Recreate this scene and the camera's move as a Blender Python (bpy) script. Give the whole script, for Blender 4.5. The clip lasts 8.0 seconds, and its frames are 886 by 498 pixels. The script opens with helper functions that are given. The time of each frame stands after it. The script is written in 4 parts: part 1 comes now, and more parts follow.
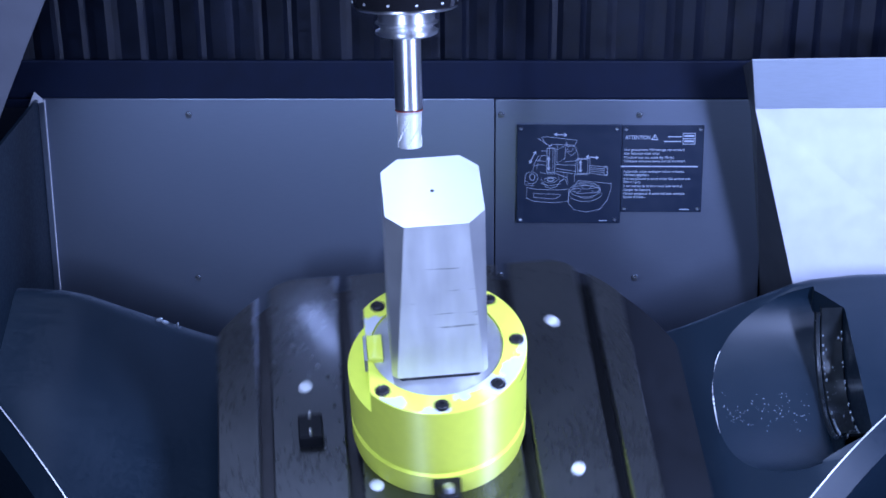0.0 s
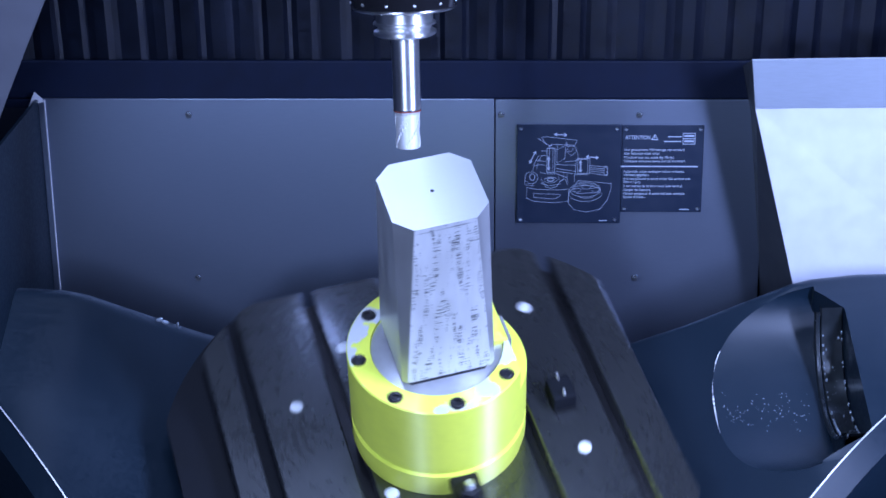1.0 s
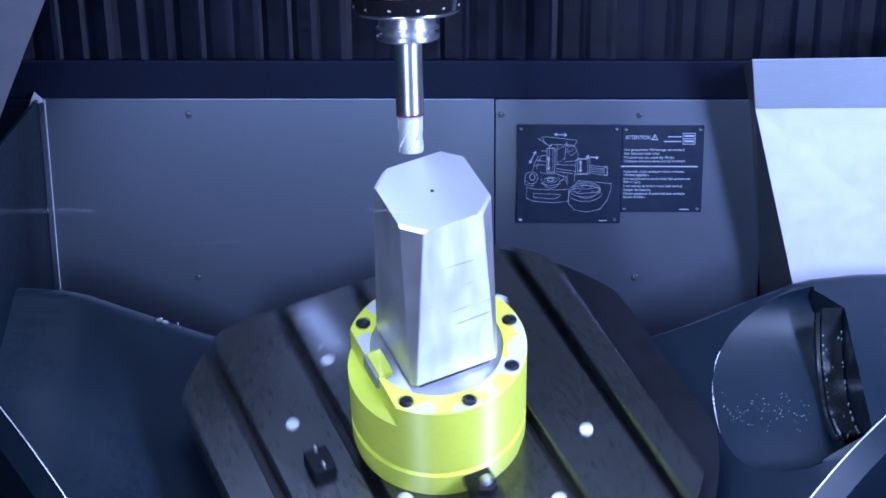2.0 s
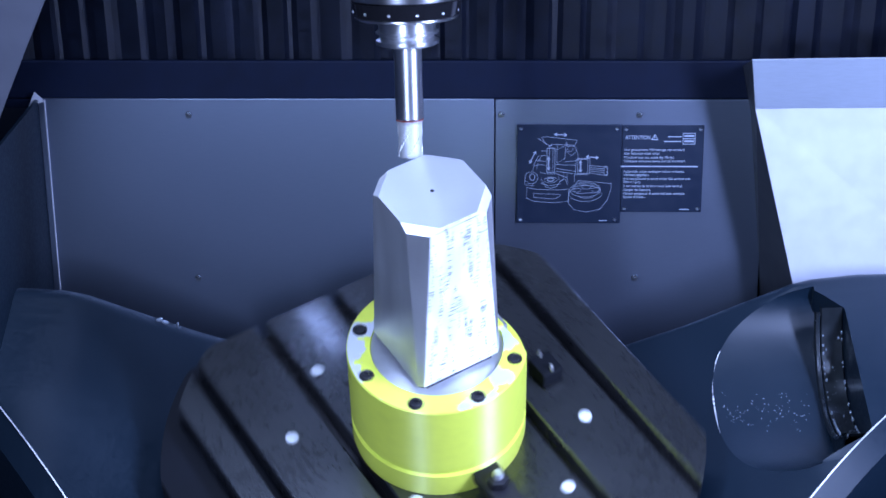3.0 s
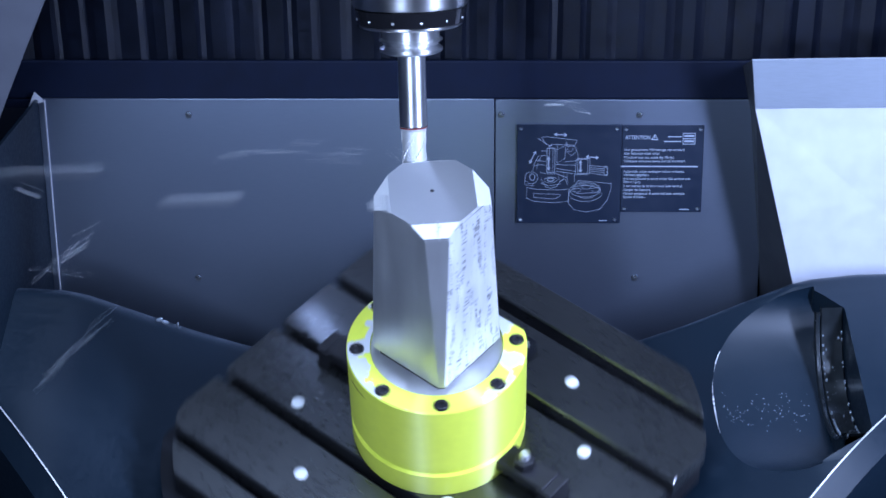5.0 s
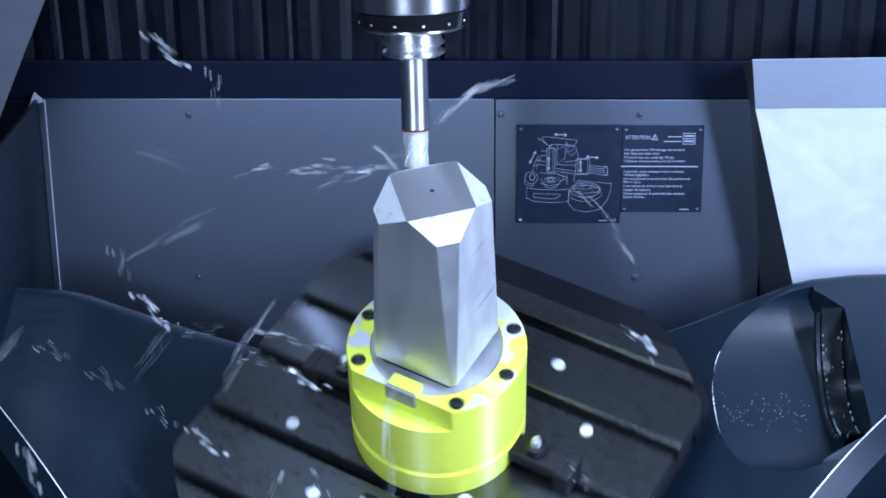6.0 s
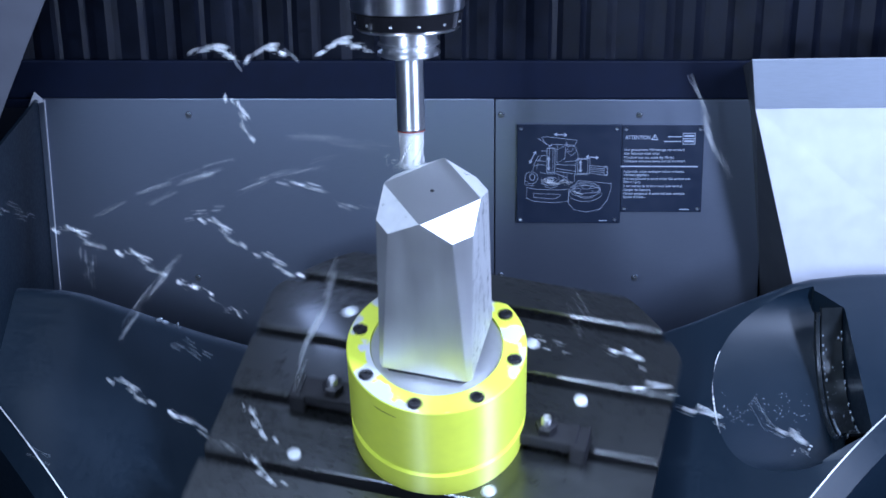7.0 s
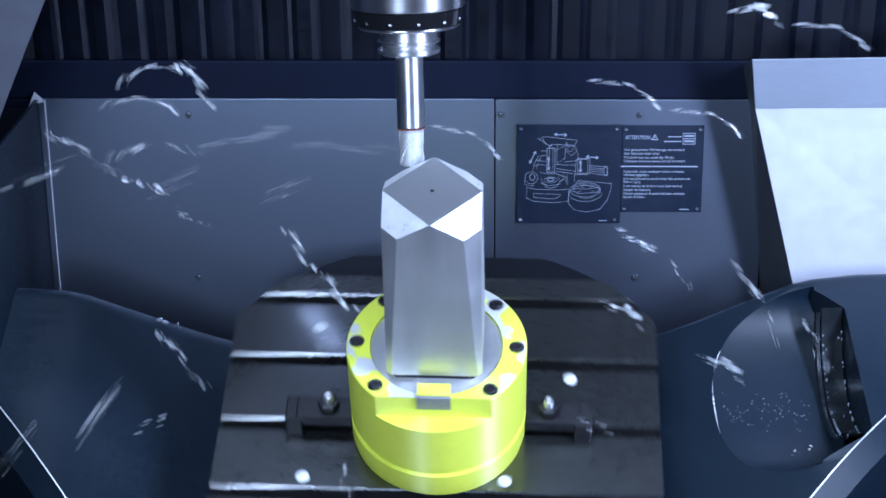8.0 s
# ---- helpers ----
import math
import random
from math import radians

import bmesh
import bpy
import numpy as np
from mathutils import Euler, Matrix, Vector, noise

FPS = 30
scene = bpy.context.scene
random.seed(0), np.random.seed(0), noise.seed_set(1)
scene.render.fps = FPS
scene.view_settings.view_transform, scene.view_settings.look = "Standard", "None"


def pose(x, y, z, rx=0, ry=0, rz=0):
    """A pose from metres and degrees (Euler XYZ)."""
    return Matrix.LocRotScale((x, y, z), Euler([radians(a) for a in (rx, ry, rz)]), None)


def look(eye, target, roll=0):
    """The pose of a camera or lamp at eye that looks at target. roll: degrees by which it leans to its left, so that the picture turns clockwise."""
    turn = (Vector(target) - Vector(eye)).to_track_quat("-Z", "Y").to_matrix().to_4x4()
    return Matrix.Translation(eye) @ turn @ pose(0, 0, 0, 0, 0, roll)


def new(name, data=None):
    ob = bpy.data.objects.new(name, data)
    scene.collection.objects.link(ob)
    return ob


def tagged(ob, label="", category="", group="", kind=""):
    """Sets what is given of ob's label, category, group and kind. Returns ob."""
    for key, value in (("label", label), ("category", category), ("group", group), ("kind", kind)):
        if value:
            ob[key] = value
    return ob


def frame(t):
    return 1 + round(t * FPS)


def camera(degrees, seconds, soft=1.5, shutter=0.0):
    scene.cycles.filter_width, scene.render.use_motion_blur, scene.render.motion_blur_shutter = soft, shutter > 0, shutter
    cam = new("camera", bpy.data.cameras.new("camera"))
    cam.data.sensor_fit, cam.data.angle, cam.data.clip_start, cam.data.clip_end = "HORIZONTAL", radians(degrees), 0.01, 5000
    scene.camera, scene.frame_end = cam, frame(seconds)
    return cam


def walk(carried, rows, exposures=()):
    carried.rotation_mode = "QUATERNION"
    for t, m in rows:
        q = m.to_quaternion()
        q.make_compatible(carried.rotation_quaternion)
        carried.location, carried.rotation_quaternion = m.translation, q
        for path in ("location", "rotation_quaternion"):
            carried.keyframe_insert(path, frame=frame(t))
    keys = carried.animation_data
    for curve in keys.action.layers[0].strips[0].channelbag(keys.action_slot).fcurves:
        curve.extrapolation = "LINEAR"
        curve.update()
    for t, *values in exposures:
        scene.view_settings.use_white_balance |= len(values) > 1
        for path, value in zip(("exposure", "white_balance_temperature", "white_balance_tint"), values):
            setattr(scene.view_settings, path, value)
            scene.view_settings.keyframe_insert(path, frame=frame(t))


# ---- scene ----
# ---- camera and its stand ----
cam = camera(26.538, 8.0, soft=1.6, shutter=0.42)
# the table and its cradle are tipped 30 degrees towards the door; LEAN takes the table's own axes into the upright room
LEAN = Matrix.Rotation(radians(30), 4, "X")
EYE = Vector((0.0096, -1.3891, 1.6898))
PITCH = radians(45.164)
CAM_POSE = LEAN @ look(EYE, EYE + Vector((0, math.cos(PITCH), -math.sin(PITCH))), -1.405)
walk(cam, [(0.0, CAM_POSE), (8.0, CAM_POSE)], exposures=[(0.0, 0.32, 4840, 27), (3.5, 0.35, 4870, 25), (4.5, 0.35, 4980, 20), (6.2, 0.36, 5250, 13), (8.0, 0.36, 5270, 13)])

# ---- world and lamps ----
world = bpy.data.worlds.new("machine_interior")
scene.world = world
world.use_nodes = True
world.node_tree.nodes["Background"].inputs[0].default_value = (0.25, 0.35, 0.6, 1)
world.node_tree.nodes["Background"].inputs[1].default_value = 0.02


def area_lamp(name, eye, target, sx, sy, watts, colour, spread=180):
    d = bpy.data.lights.new(name, "AREA")
    d.shape, d.size, d.size_y, d.energy, d.color, d.spread = "RECTANGLE", sx, sy, watts, colour, radians(spread)
    ob = new(name, d)
    ob.matrix_world = look(eye, target)
    return ob


COOL = (0.78, 0.87, 1.0)
area_lamp("work_lamp_left", (-0.48, -1.62, 0.62), (0.12, 0, 0.25), 0.12, 1.0, 7.6, COOL, 125)
area_lamp("work_lamp_right", (0.99, -0.96, 0.62), (0.25, 0.10, 0.15), 0.09, 0.9, 18.5, (0.74, 0.81, 1.0), 140)
area_lamp("work_lamp_top", (-0.12, -0.50, 1.85), (0.0, 0.0, 0.2), 0.7, 0.2, 6.5, COOL, 120)


# ---- materials ----
def material(name, base, rough=0.5, metal=0.0, vary=0.15, grain=60.0, stain=6.0, bump=0.1, stretch=(1, 1, 1), coat=0.0, rvary=0.12, spec=0.5, aniso=0.0, lay=None, film=0.2):
    """A surface with grain and stains: colour and roughness vary at two scales, with a fine relief."""
    m = bpy.data.materials.new(name)
    m.use_nodes = True
    nt = m.node_tree
    b = nt.nodes["Principled BSDF"]
    co = nt.nodes.new("ShaderNodeTexCoord")
    mp = nt.nodes.new("ShaderNodeMapping")
    mp.inputs["Scale"].default_value = stretch
    nt.links.new(co.outputs["Object"], mp.inputs["Vector"])
    fine, wide = nt.nodes.new("ShaderNodeTexNoise"), nt.nodes.new("ShaderNodeTexNoise")
    fine.inputs["Scale"].default_value, fine.inputs["Detail"].default_value = grain, 6
    wide.inputs["Scale"].default_value, wide.inputs["Detail"].default_value = stain, 4
    nt.links.new(mp.outputs[0], fine.inputs["Vector"])
    nt.links.new(co.outputs["Object"], wide.inputs["Vector"])
    mix = nt.nodes.new("ShaderNodeMath")
    mix.operation = "ADD"
    nt.links.new(fine.outputs["Fac"], mix.inputs[0])
    nt.links.new(wide.outputs["Fac"], mix.inputs[1])
    ramp = nt.nodes.new("ShaderNodeMapRange")
    ramp.inputs["From Min"].default_value, ramp.inputs["From Max"].default_value = 0.65, 1.35
    nt.links.new(mix.outputs[0], ramp.inputs["Value"])
    col = nt.nodes.new("ShaderNodeMix")
    col.data_type = "RGBA"
    col.inputs["A"].default_value = (*[c * (1 - vary) for c in base], 1)
    col.inputs["B"].default_value = (*[min(1, c * (1 + vary)) for c in base], 1)
    nt.links.new(ramp.outputs[0], col.inputs["Factor"])
    nt.links.new(col.outputs["Result"], b.inputs["Base Color"])
    rr = nt.nodes.new("ShaderNodeMapRange")
    rr.inputs["To Min"].default_value, rr.inputs["To Max"].default_value = max(0.03, rough - rvary), min(1, rough + rvary)
    nt.links.new(ramp.outputs[0], rr.inputs["Value"])
    nt.links.new(rr.outputs[0], b.inputs["Roughness"])
    b.inputs["Metallic"].default_value = metal
    b.inputs["Coat Weight"].default_value, b.inputs["Coat Roughness"].default_value = coat, film
    b.inputs["Specular IOR Level"].default_value = spec
    if lay:
        # tool marks that all run one way, fixed to the thing
        vt = nt.nodes.new("ShaderNodeVectorTransform")
        vt.vector_type, vt.convert_from, vt.convert_to = "VECTOR", "OBJECT", "WORLD"
        vt.inputs[0].default_value = lay
        nt.links.new(vt.outputs[0], b.inputs["Tangent"])
        b.inputs["Anisotropic"].default_value = aniso
    elif aniso:
        tg = nt.nodes.new("ShaderNodeTangent")
        tg.direction_type, tg.axis = "RADIAL", "Z"
        nt.links.new(tg.outputs[0], b.inputs["Tangent"])
        b.inputs["Anisotropic"].default_value, b.inputs["Anisotropic Rotation"].default_value = aniso, 0.25
    if bump:
        bp = nt.nodes.new("ShaderNodeBump")
        bp.inputs["Strength"].default_value, bp.inputs["Distance"].default_value = bump, 0.001
        nt.links.new(fine.outputs["Fac"], bp.inputs["Height"])
        nt.links.new(bp.outputs[0], b.inputs["Normal"])
    return m


WALL = material("brushed_steel_panel", (0.240, 0.275, 0.360), 0.40, 1.0, 0.04, 120, 3, 0.004, (0.5, 1, 6), rvary=0.02)
WALL_DARK = material("dark_blue_sheet", (0.0035, 0.0058, 0.0165), 0.6, 0.0, 0.25, 40, 4, 0.08, spec=0.12)
BELLOWS = material("black_bellows_cloth", (0.0045, 0.0068, 0.0165), 0.48, 0.0, 0.6, 60, 14, 0.5, spec=0.4)
CHUTE = material("bright_stainless_sheet", (0.56, 0.57, 0.63), 0.45, 0.3, 0.05, 60, 4, 0.05)
# darker copy of the chute steel: the upper strip's dimmer facing, in colour
STRIP = material("dimmed_stainless_strip", (0.41, 0.45, 0.53), 0.45, 0.4, 0.08, 60, 6, 0.05, (1, 8, 8))
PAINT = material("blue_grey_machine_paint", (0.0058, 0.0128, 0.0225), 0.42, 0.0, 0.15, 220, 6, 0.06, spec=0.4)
TABLE = material("oiled_ground_steel", (0.105, 0.110, 0.115), 0.29, 0.88, 0.08, 60, 7, 0.010, (1, 3, 1), coat=0.8, rvary=0.05, film=0.10)
BLACK = material("black_oxide_steel", (0.022, 0.022, 0.026), 0.4, 0.4, 0.25, 120, 12, 0.1)
RUBBER = material("black_rim_coating", (0.006, 0.007, 0.010), 0.6, 0.0, 0.25, 60, 9, 0.08, spec=0.15)
YELLOW = material("lime_yellow_enamel", (0.86, 0.96, 0.085), 0.50, 0.0, 0.05, 80, 14, 0.03, coat=0.15, rvary=0.04, spec=1.0, aniso=1.0)
WORN_YELLOW = material("worn_lime_yellow_enamel", (0.86, 0.96, 0.085), 0.50, 0.0, 0.05, 80, 14, 0.03, coat=0.15, rvary=0.04, spec=1.0, aniso=1.0)


def add_wear(m, height):
    """Paint rubbed to bare white metal in patches on the upper face."""
    nt = m.node_tree
    b = nt.nodes["Principled BSDF"]
    co = nt.nodes.new("ShaderNodeTexCoord")
    xyz = nt.nodes.new("ShaderNodeSeparateXYZ")
    nt.links.new(co.outputs["Object"], xyz.inputs[0])
    up = nt.nodes.new("ShaderNodeMath")
    up.operation = "GREATER_THAN"
    up.inputs[1].default_value = height
    nt.links.new(xyz.outputs[2], up.inputs[0])
    tx, mr, pr = nt.nodes.new("ShaderNodeTexNoise"), nt.nodes.new("ShaderNodeMapRange"), nt.nodes.new("ShaderNodeMath")
    tx.inputs["Scale"].default_value, tx.inputs["Detail"].default_value = 26, 5
    mr.inputs["From Min"].default_value, mr.inputs["From Max"].default_value = 0.545, 0.575
    nt.links.new(co.outputs["Object"], tx.inputs["Vector"])
    nt.links.new(tx.outputs["Fac"], mr.inputs["Value"])
    pr.operation = "MULTIPLY"
    nt.links.new(mr.outputs[0], pr.inputs[0])
    nt.links.new(up.outputs[0], pr.inputs[1])
    old = b.inputs["Base Color"].links[0].from_socket
    mix = nt.nodes.new("ShaderNodeMix")
    mix.data_type = "RGBA"
    mix.inputs["B"].default_value = (0.66, 0.68, 0.70, 1)
    nt.links.new(pr.outputs[0], mix.inputs["Factor"])
    nt.links.new(old, mix.inputs["A"])
    nt.links.new(mix.outputs["Result"], b.inputs["Base Color"])


add_wear(WORN_YELLOW, 0.1431)
SEAT = material("turned_steel_seat", (0.62, 0.63, 0.65), 0.38, 0.7, 0.07, 120, 20, 0.02, rvary=0.04, aniso=0.6)
BARE = material("worn_bare_steel", (0.30, 0.31, 0.34), 0.45, 0.5, 0.2, 120, 20, 0.1)
ALU = material("sawn_aluminium_side", (0.78, 0.79, 0.80), 0.50, 0.60, 0.12, 60, 14, 0.10, (1, 1, 0.2), aniso=0.85)
ALU_SMOOTH = material("smooth_rolled_aluminium", (0.70, 0.71, 0.73), 0.42, 0.80, 0.10, 50, 12, 0.05, (1, 1, 0.15))
ALU_TOP = material("face_milled_aluminium", (0.52, 0.535, 0.555), 0.37, 0.85, 0.03, 30, 12, 0.05, (60, 4, 1), rvary=0.04, aniso=0.9, lay=(1, 0, 0))
ALU_CUT = material("freshly_cut_aluminium", (0.80, 0.81, 0.83), 0.38, 0.35, 0.06, 160, 60, 0.12)


def add_marks(m):
    """Dark saw and chatter marks across one side of the blank."""
    nt = m.node_tree
    b = nt.nodes["Principled BSDF"]
    co = nt.nodes.new("ShaderNodeTexCoord")
    xyz = nt.nodes.new("ShaderNodeSeparateXYZ")
    nt.links.new(co.outputs["Object"], xyz.inputs[0])

    def threshold(scale, low, high):
        mp, tx, mr = nt.nodes.new("ShaderNodeMapping"), nt.nodes.new("ShaderNodeTexNoise"), nt.nodes.new("ShaderNodeMapRange")
        mp.inputs["Scale"].default_value = scale
        tx.inputs["Scale"].default_value = 1
        nt.links.new(co.outputs["Object"], mp.inputs[0])
        nt.links.new(mp.outputs[0], tx.inputs["Vector"])
        mr.inputs["From Min"].default_value, mr.inputs["From Max"].default_value = low, high
        nt.links.new(tx.outputs["Fac"], mr.inputs["Value"])
        return mr.outputs[0]

    def times(a, c):
        n = nt.nodes.new("ShaderNodeMath")
        n.operation = "MULTIPLY"
        nt.links.new(a, n.inputs[0])
        nt.links.new(c, n.inputs[1])
        return n.outputs[0]

    side = nt.nodes.new("ShaderNodeMath")
    side.operation = "GREATER_THAN"
    side.inputs[1].default_value = 0.0495
    nt.links.new(xyz.outputs[0], side.inputs[0])
    ticks = times(threshold((40, 55, 620), 0.50, 0.60), threshold((20, 120, 22), 0.50, 0.58))
    marks = times(ticks, side.outputs[0])
    line = times(threshold((6, 9, 160), 0.70, 0.74), threshold((30, 30, 30), 0.4, 0.6))
    tot = nt.nodes.new("ShaderNodeMath")
    tot.operation, tot.use_clamp = "MAXIMUM", True
    nt.links.new(marks, tot.inputs[0])
    nt.links.new(line, tot.inputs[1])
    old = b.inputs["Base Color"].links[0].from_socket
    mix = nt.nodes.new("ShaderNodeMix")
    mix.data_type = "RGBA"
    mix.inputs["B"].default_value = (0.10, 0.11, 0.12, 1)
    half = nt.nodes.new("ShaderNodeMath")
    half.operation = "MULTIPLY"
    half.inputs[1].default_value = 0.85
    nt.links.new(tot.outputs[0], half.inputs[0])
    nt.links.new(half.outputs[0], mix.inputs["Factor"])
    nt.links.new(old, mix.inputs["A"])
    nt.links.new(mix.outputs["Result"], b.inputs["Base Color"])


add_marks(ALU)
STEEL = material("polished_tool_steel", (0.72, 0.73, 0.75), 0.45, 1.0, 0.06, 80, 20, 0.02, (1, 1, 10), rvary=0.05, aniso=0.75)
CHROME = material("ground_spindle_steel", (0.72, 0.72, 0.74), 0.36, 1.0, 0.06, 80, 20, 0.02, (1, 1, 10), rvary=0.05, aniso=0.75)
RED = material("red_marking_ring", (0.22, 0.03, 0.02), 0.4, 0.0)
CUTTER = material("bright_cutter_flutes", (0.60, 0.61, 0.62), 0.5, 0.4, 0.1, 60, 90, 0.05)
PLUG = material("white_plastic_plug", (0.75, 0.77, 0.80), 0.4, 0.0, 0.08)
SIGN = material("dark_blue_sign_plate", (0.010, 0.015, 0.030), 0.4, 0.0, 0.15, spec=0.3)
INK = material("white_sign_print", (0.32, 0.36, 0.45), 0.5, 0.0, 0.05, bump=0)
SCREW = material("zinc_screw", (0.25, 0.27, 0.30), 0.3, 0.9, 0.2)
GLOSS = material("glossy_black_ring", (0.02, 0.02, 0.024), 0.12, 0.5, 0.1, 60, 9, 0.0)
POST = material("pale_grey_door_paint", (0.11, 0.115, 0.14), 0.5, 0.0, 0.1, 40, 4, 0.05)
FLANGE = material("dull_grey_flange_sheet", (0.05, 0.055, 0.065), 0.5, 0.3, 0.15, 40, 5, 0.05)
WORN = material("worn_bright_edge", (0.75, 0.78, 0.82), 0.35, 0.4, 0.35, 300, 60, 0.3)
WET = material("wet_dark_steel", (0.025, 0.030, 0.034), 0.18, 0.5, 0.3, 90, 12, 0.1)
DROPLET = material("clear_coolant_drop", (0.30, 0.34, 0.40), 0.06, 0.3, 0.1, 30, 5, 0.0)
CHIP = material("bright_aluminium_chip", (0.85, 0.87, 0.90), 0.32, 0.3, 0.15, 200, 40, 0.2)
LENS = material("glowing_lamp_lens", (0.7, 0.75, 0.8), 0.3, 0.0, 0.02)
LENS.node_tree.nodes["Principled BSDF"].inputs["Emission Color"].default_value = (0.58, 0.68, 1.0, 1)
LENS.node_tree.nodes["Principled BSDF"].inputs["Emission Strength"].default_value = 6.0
ROOM = material("machine_cabin_lining", (0.05, 0.06, 0.09), 0.5, 0.1, 0.2, 20, 2)


# ---- builders ----
def mesh_of(name, bm, mat, smooth=False):
    bmesh.ops.recalc_face_normals(bm, faces=bm.faces)
    me = bpy.data.meshes.new(name)
    bm.to_mesh(me)
    bm.free()
    me.materials.append(mat)
    if smooth:
        me.polygons.foreach_set("use_smooth", [True] * len(me.polygons))
        me.set_sharp_from_angle(angle=radians(35))
    return me


def part(name, bm, mat, parent=None, label="", smooth=False, m=None):
    ob = new(name, mesh_of(name, bm, mat, smooth))
    if parent is not None:
        ob.parent = parent
    if m is not None:
        ob.matrix_basis = m
    return tagged(ob, label)


def empty(name, m=None, label="", category="", group="", kind=""):
    ob = new(name)
    ob.empty_display_size = 0.02
    if m is not None:
        ob.matrix_basis = m
    return tagged(ob, label, category, group, kind)


def box(bm, x0, x1, y0, y1, z0, z1, m=None, bevel=0.0):
    r = bmesh.ops.create_cube(bm, size=1)
    t = Matrix.Translation(((x0 + x1) / 2, (y0 + y1) / 2, (z0 + z1) / 2)) @ Matrix.Diagonal((x1 - x0, y1 - y0, z1 - z0, 1))
    bmesh.ops.transform(bm, matrix=t, verts=r["verts"])
    verts = r["verts"]
    if bevel:
        edges = list({e for v in verts for e in v.link_edges})
        q = bmesh.ops.bevel(bm, geom=edges, offset=bevel, segments=2, affect="EDGES", profile=0.5)
        verts = list({v for v in bm.verts if v.is_valid and v in set(q["verts"])} | {v for v in verts if v.is_valid})
    if m is not None:
        bmesh.ops.transform(bm, matrix=m, verts=verts)
    return bm


def lathe(bm, profile, n=48, m=None, close=False):
    """Turns (radius, height) pairs round the z axis."""
    rings = []
    for r, z in profile:
        if r < 1e-6:
            rings.append([bm.verts.new((0, 0, z))])
        else:
            rings.append([bm.verts.new((r * math.cos(2 * math.pi * i / n), r * math.sin(2 * math.pi * i / n), z)) for i in range(n)])
    for a, b in zip(rings, rings[1:]):
        for i in range(n):
            j = (i + 1) % n
            if len(a) == 1 and len(b) == 1:
                continue
            if len(a) == 1:
                bm.faces.new((a[0], b[i], b[j]))
            elif len(b) == 1:
                bm.faces.new((a[i], a[j], b[0]))
            else:
                bm.faces.new((a[i], a[j], b[j], b[i]))
    verts = [v for r in rings for v in r]
    if m is not None:
        bmesh.ops.transform(bm, matrix=m, verts=verts)
    return bm


def prism(bm, outline, z0, z1, m=None):
    """A plate with the given outline (x, y pairs) between two heights."""
    lo = [bm.verts.new((x, y, z0)) for x, y in outline]
    hi = [bm.verts.new((x, y, z1)) for x, y in outline]
    bm.faces.new(hi)
    bm.faces.new(lo[::-1])
    for i in range(len(lo)):
        j = (i + 1) % len(lo)
        bm.faces.new((lo[i], lo[j], hi[j], hi[i]))
    if m is not None:
        bmesh.ops.transform(bm, matrix=m, verts=lo + hi)
    return bm


B = bmesh.new
ALONG_X = Matrix.Rotation(radians(90), 4, "Y")

# ---- the sloping back wall, in its own axes: x along it, y into it, z up its slope ----
TILT, TURN = radians(24.36), radians(-2.207)
U = Vector((math.cos(TURN), math.sin(TURN), 0))
INTO = Vector((-math.sin(TURN), math.cos(TURN), 0))
UP = Vector((0, 0, math.cos(TILT))) + INTO * math.sin(TILT)
OUT = U.cross(UP)
WALL_M = Matrix((U, -OUT, UP)).transposed().to_4x4()
WALL_M.translation = (0, 0.42, 0)
WALL_M = LEAN @ WALL_M

wall = tagged(empty("wall_back", WALL_M), "dark grey brushed steel rear panels sloping inward", "wall", kind="structure")
panel_left = part("panel", box(B(), -0.515, 0.0790, 0, 0.004, -0.42, 0.1105, bevel=0.0008), WALL, wall)
panel_right = part("panel", box(B(), 0.0805, 0.432, -0.0012, 0.004, -0.42, 0.1098, bevel=0.0008), WALL, wall)
for a, h in ((-0.3194, 0.0892), (-0.3192, -0.1392), (0.0881, 0.0895), (0.0882, -0.1346), (0.2674, 0.0897), (0.2674, -0.1372)):
    bm = lathe(B(), [(0, 0.0035), (0.0012, 0.0034), (0.0014, 0.0022), (0.0024, 0.0022), (0.0036, 0.0020), (0.0044, 0.0010), (0.0046, 0)], 20)
    part("screw", bm, SCREW, panel_left if a < 0.08 else panel_right, "small round-headed screw", True, Matrix.Translation((a, -0.0012, h)) @ Matrix.Rotation(radians(90), 4, "X"))

# the dark ledge and the pleated bellows above
ledge = tagged(empty("wall_ledge", WALL_M), "dark recessed ledge under the bellows", "ledge", kind="structure")
# both ledge sheets are one even near-black blue
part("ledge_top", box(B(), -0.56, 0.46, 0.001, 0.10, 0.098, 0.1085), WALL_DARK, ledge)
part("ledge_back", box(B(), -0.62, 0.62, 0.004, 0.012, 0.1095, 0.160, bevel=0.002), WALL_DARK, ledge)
bell = tagged(empty("bellows", WALL_M), "black pleated way-cover bellows above the rear wall", "bellows", kind="structure")


def pleats():
    bm = B()
    xs, n, r = [], 48, random.Random(21)
    for i in range(n + 1):
        x, d = -0.90 + i * 0.0378 + r.uniform(-0.002, 0.002), r.uniform(-0.0025, 0.0025)
        xs += [(x, 0.0265), (x + 0.008 + r.uniform(-0.002, 0.003), 0.0225 + d), (x + 0.028 + r.uniform(-0.003, 0.001), 0.0185 + d), (x + 0.0335, 0.024)]
    lo = [bm.verts.new((x, y, 0.150)) for x, y in xs]
    hi = [bm.verts.new((x * 1.04, y + 0.01, 0.75)) for x, y in xs]
    for i in range(len(xs) - 1):
        bm.faces.new((lo[i], lo[i + 1], hi[i + 1], hi[i]))
    bmesh.ops.solidify(bm, geom=bm.faces[:], thickness=0.003)
    return bm


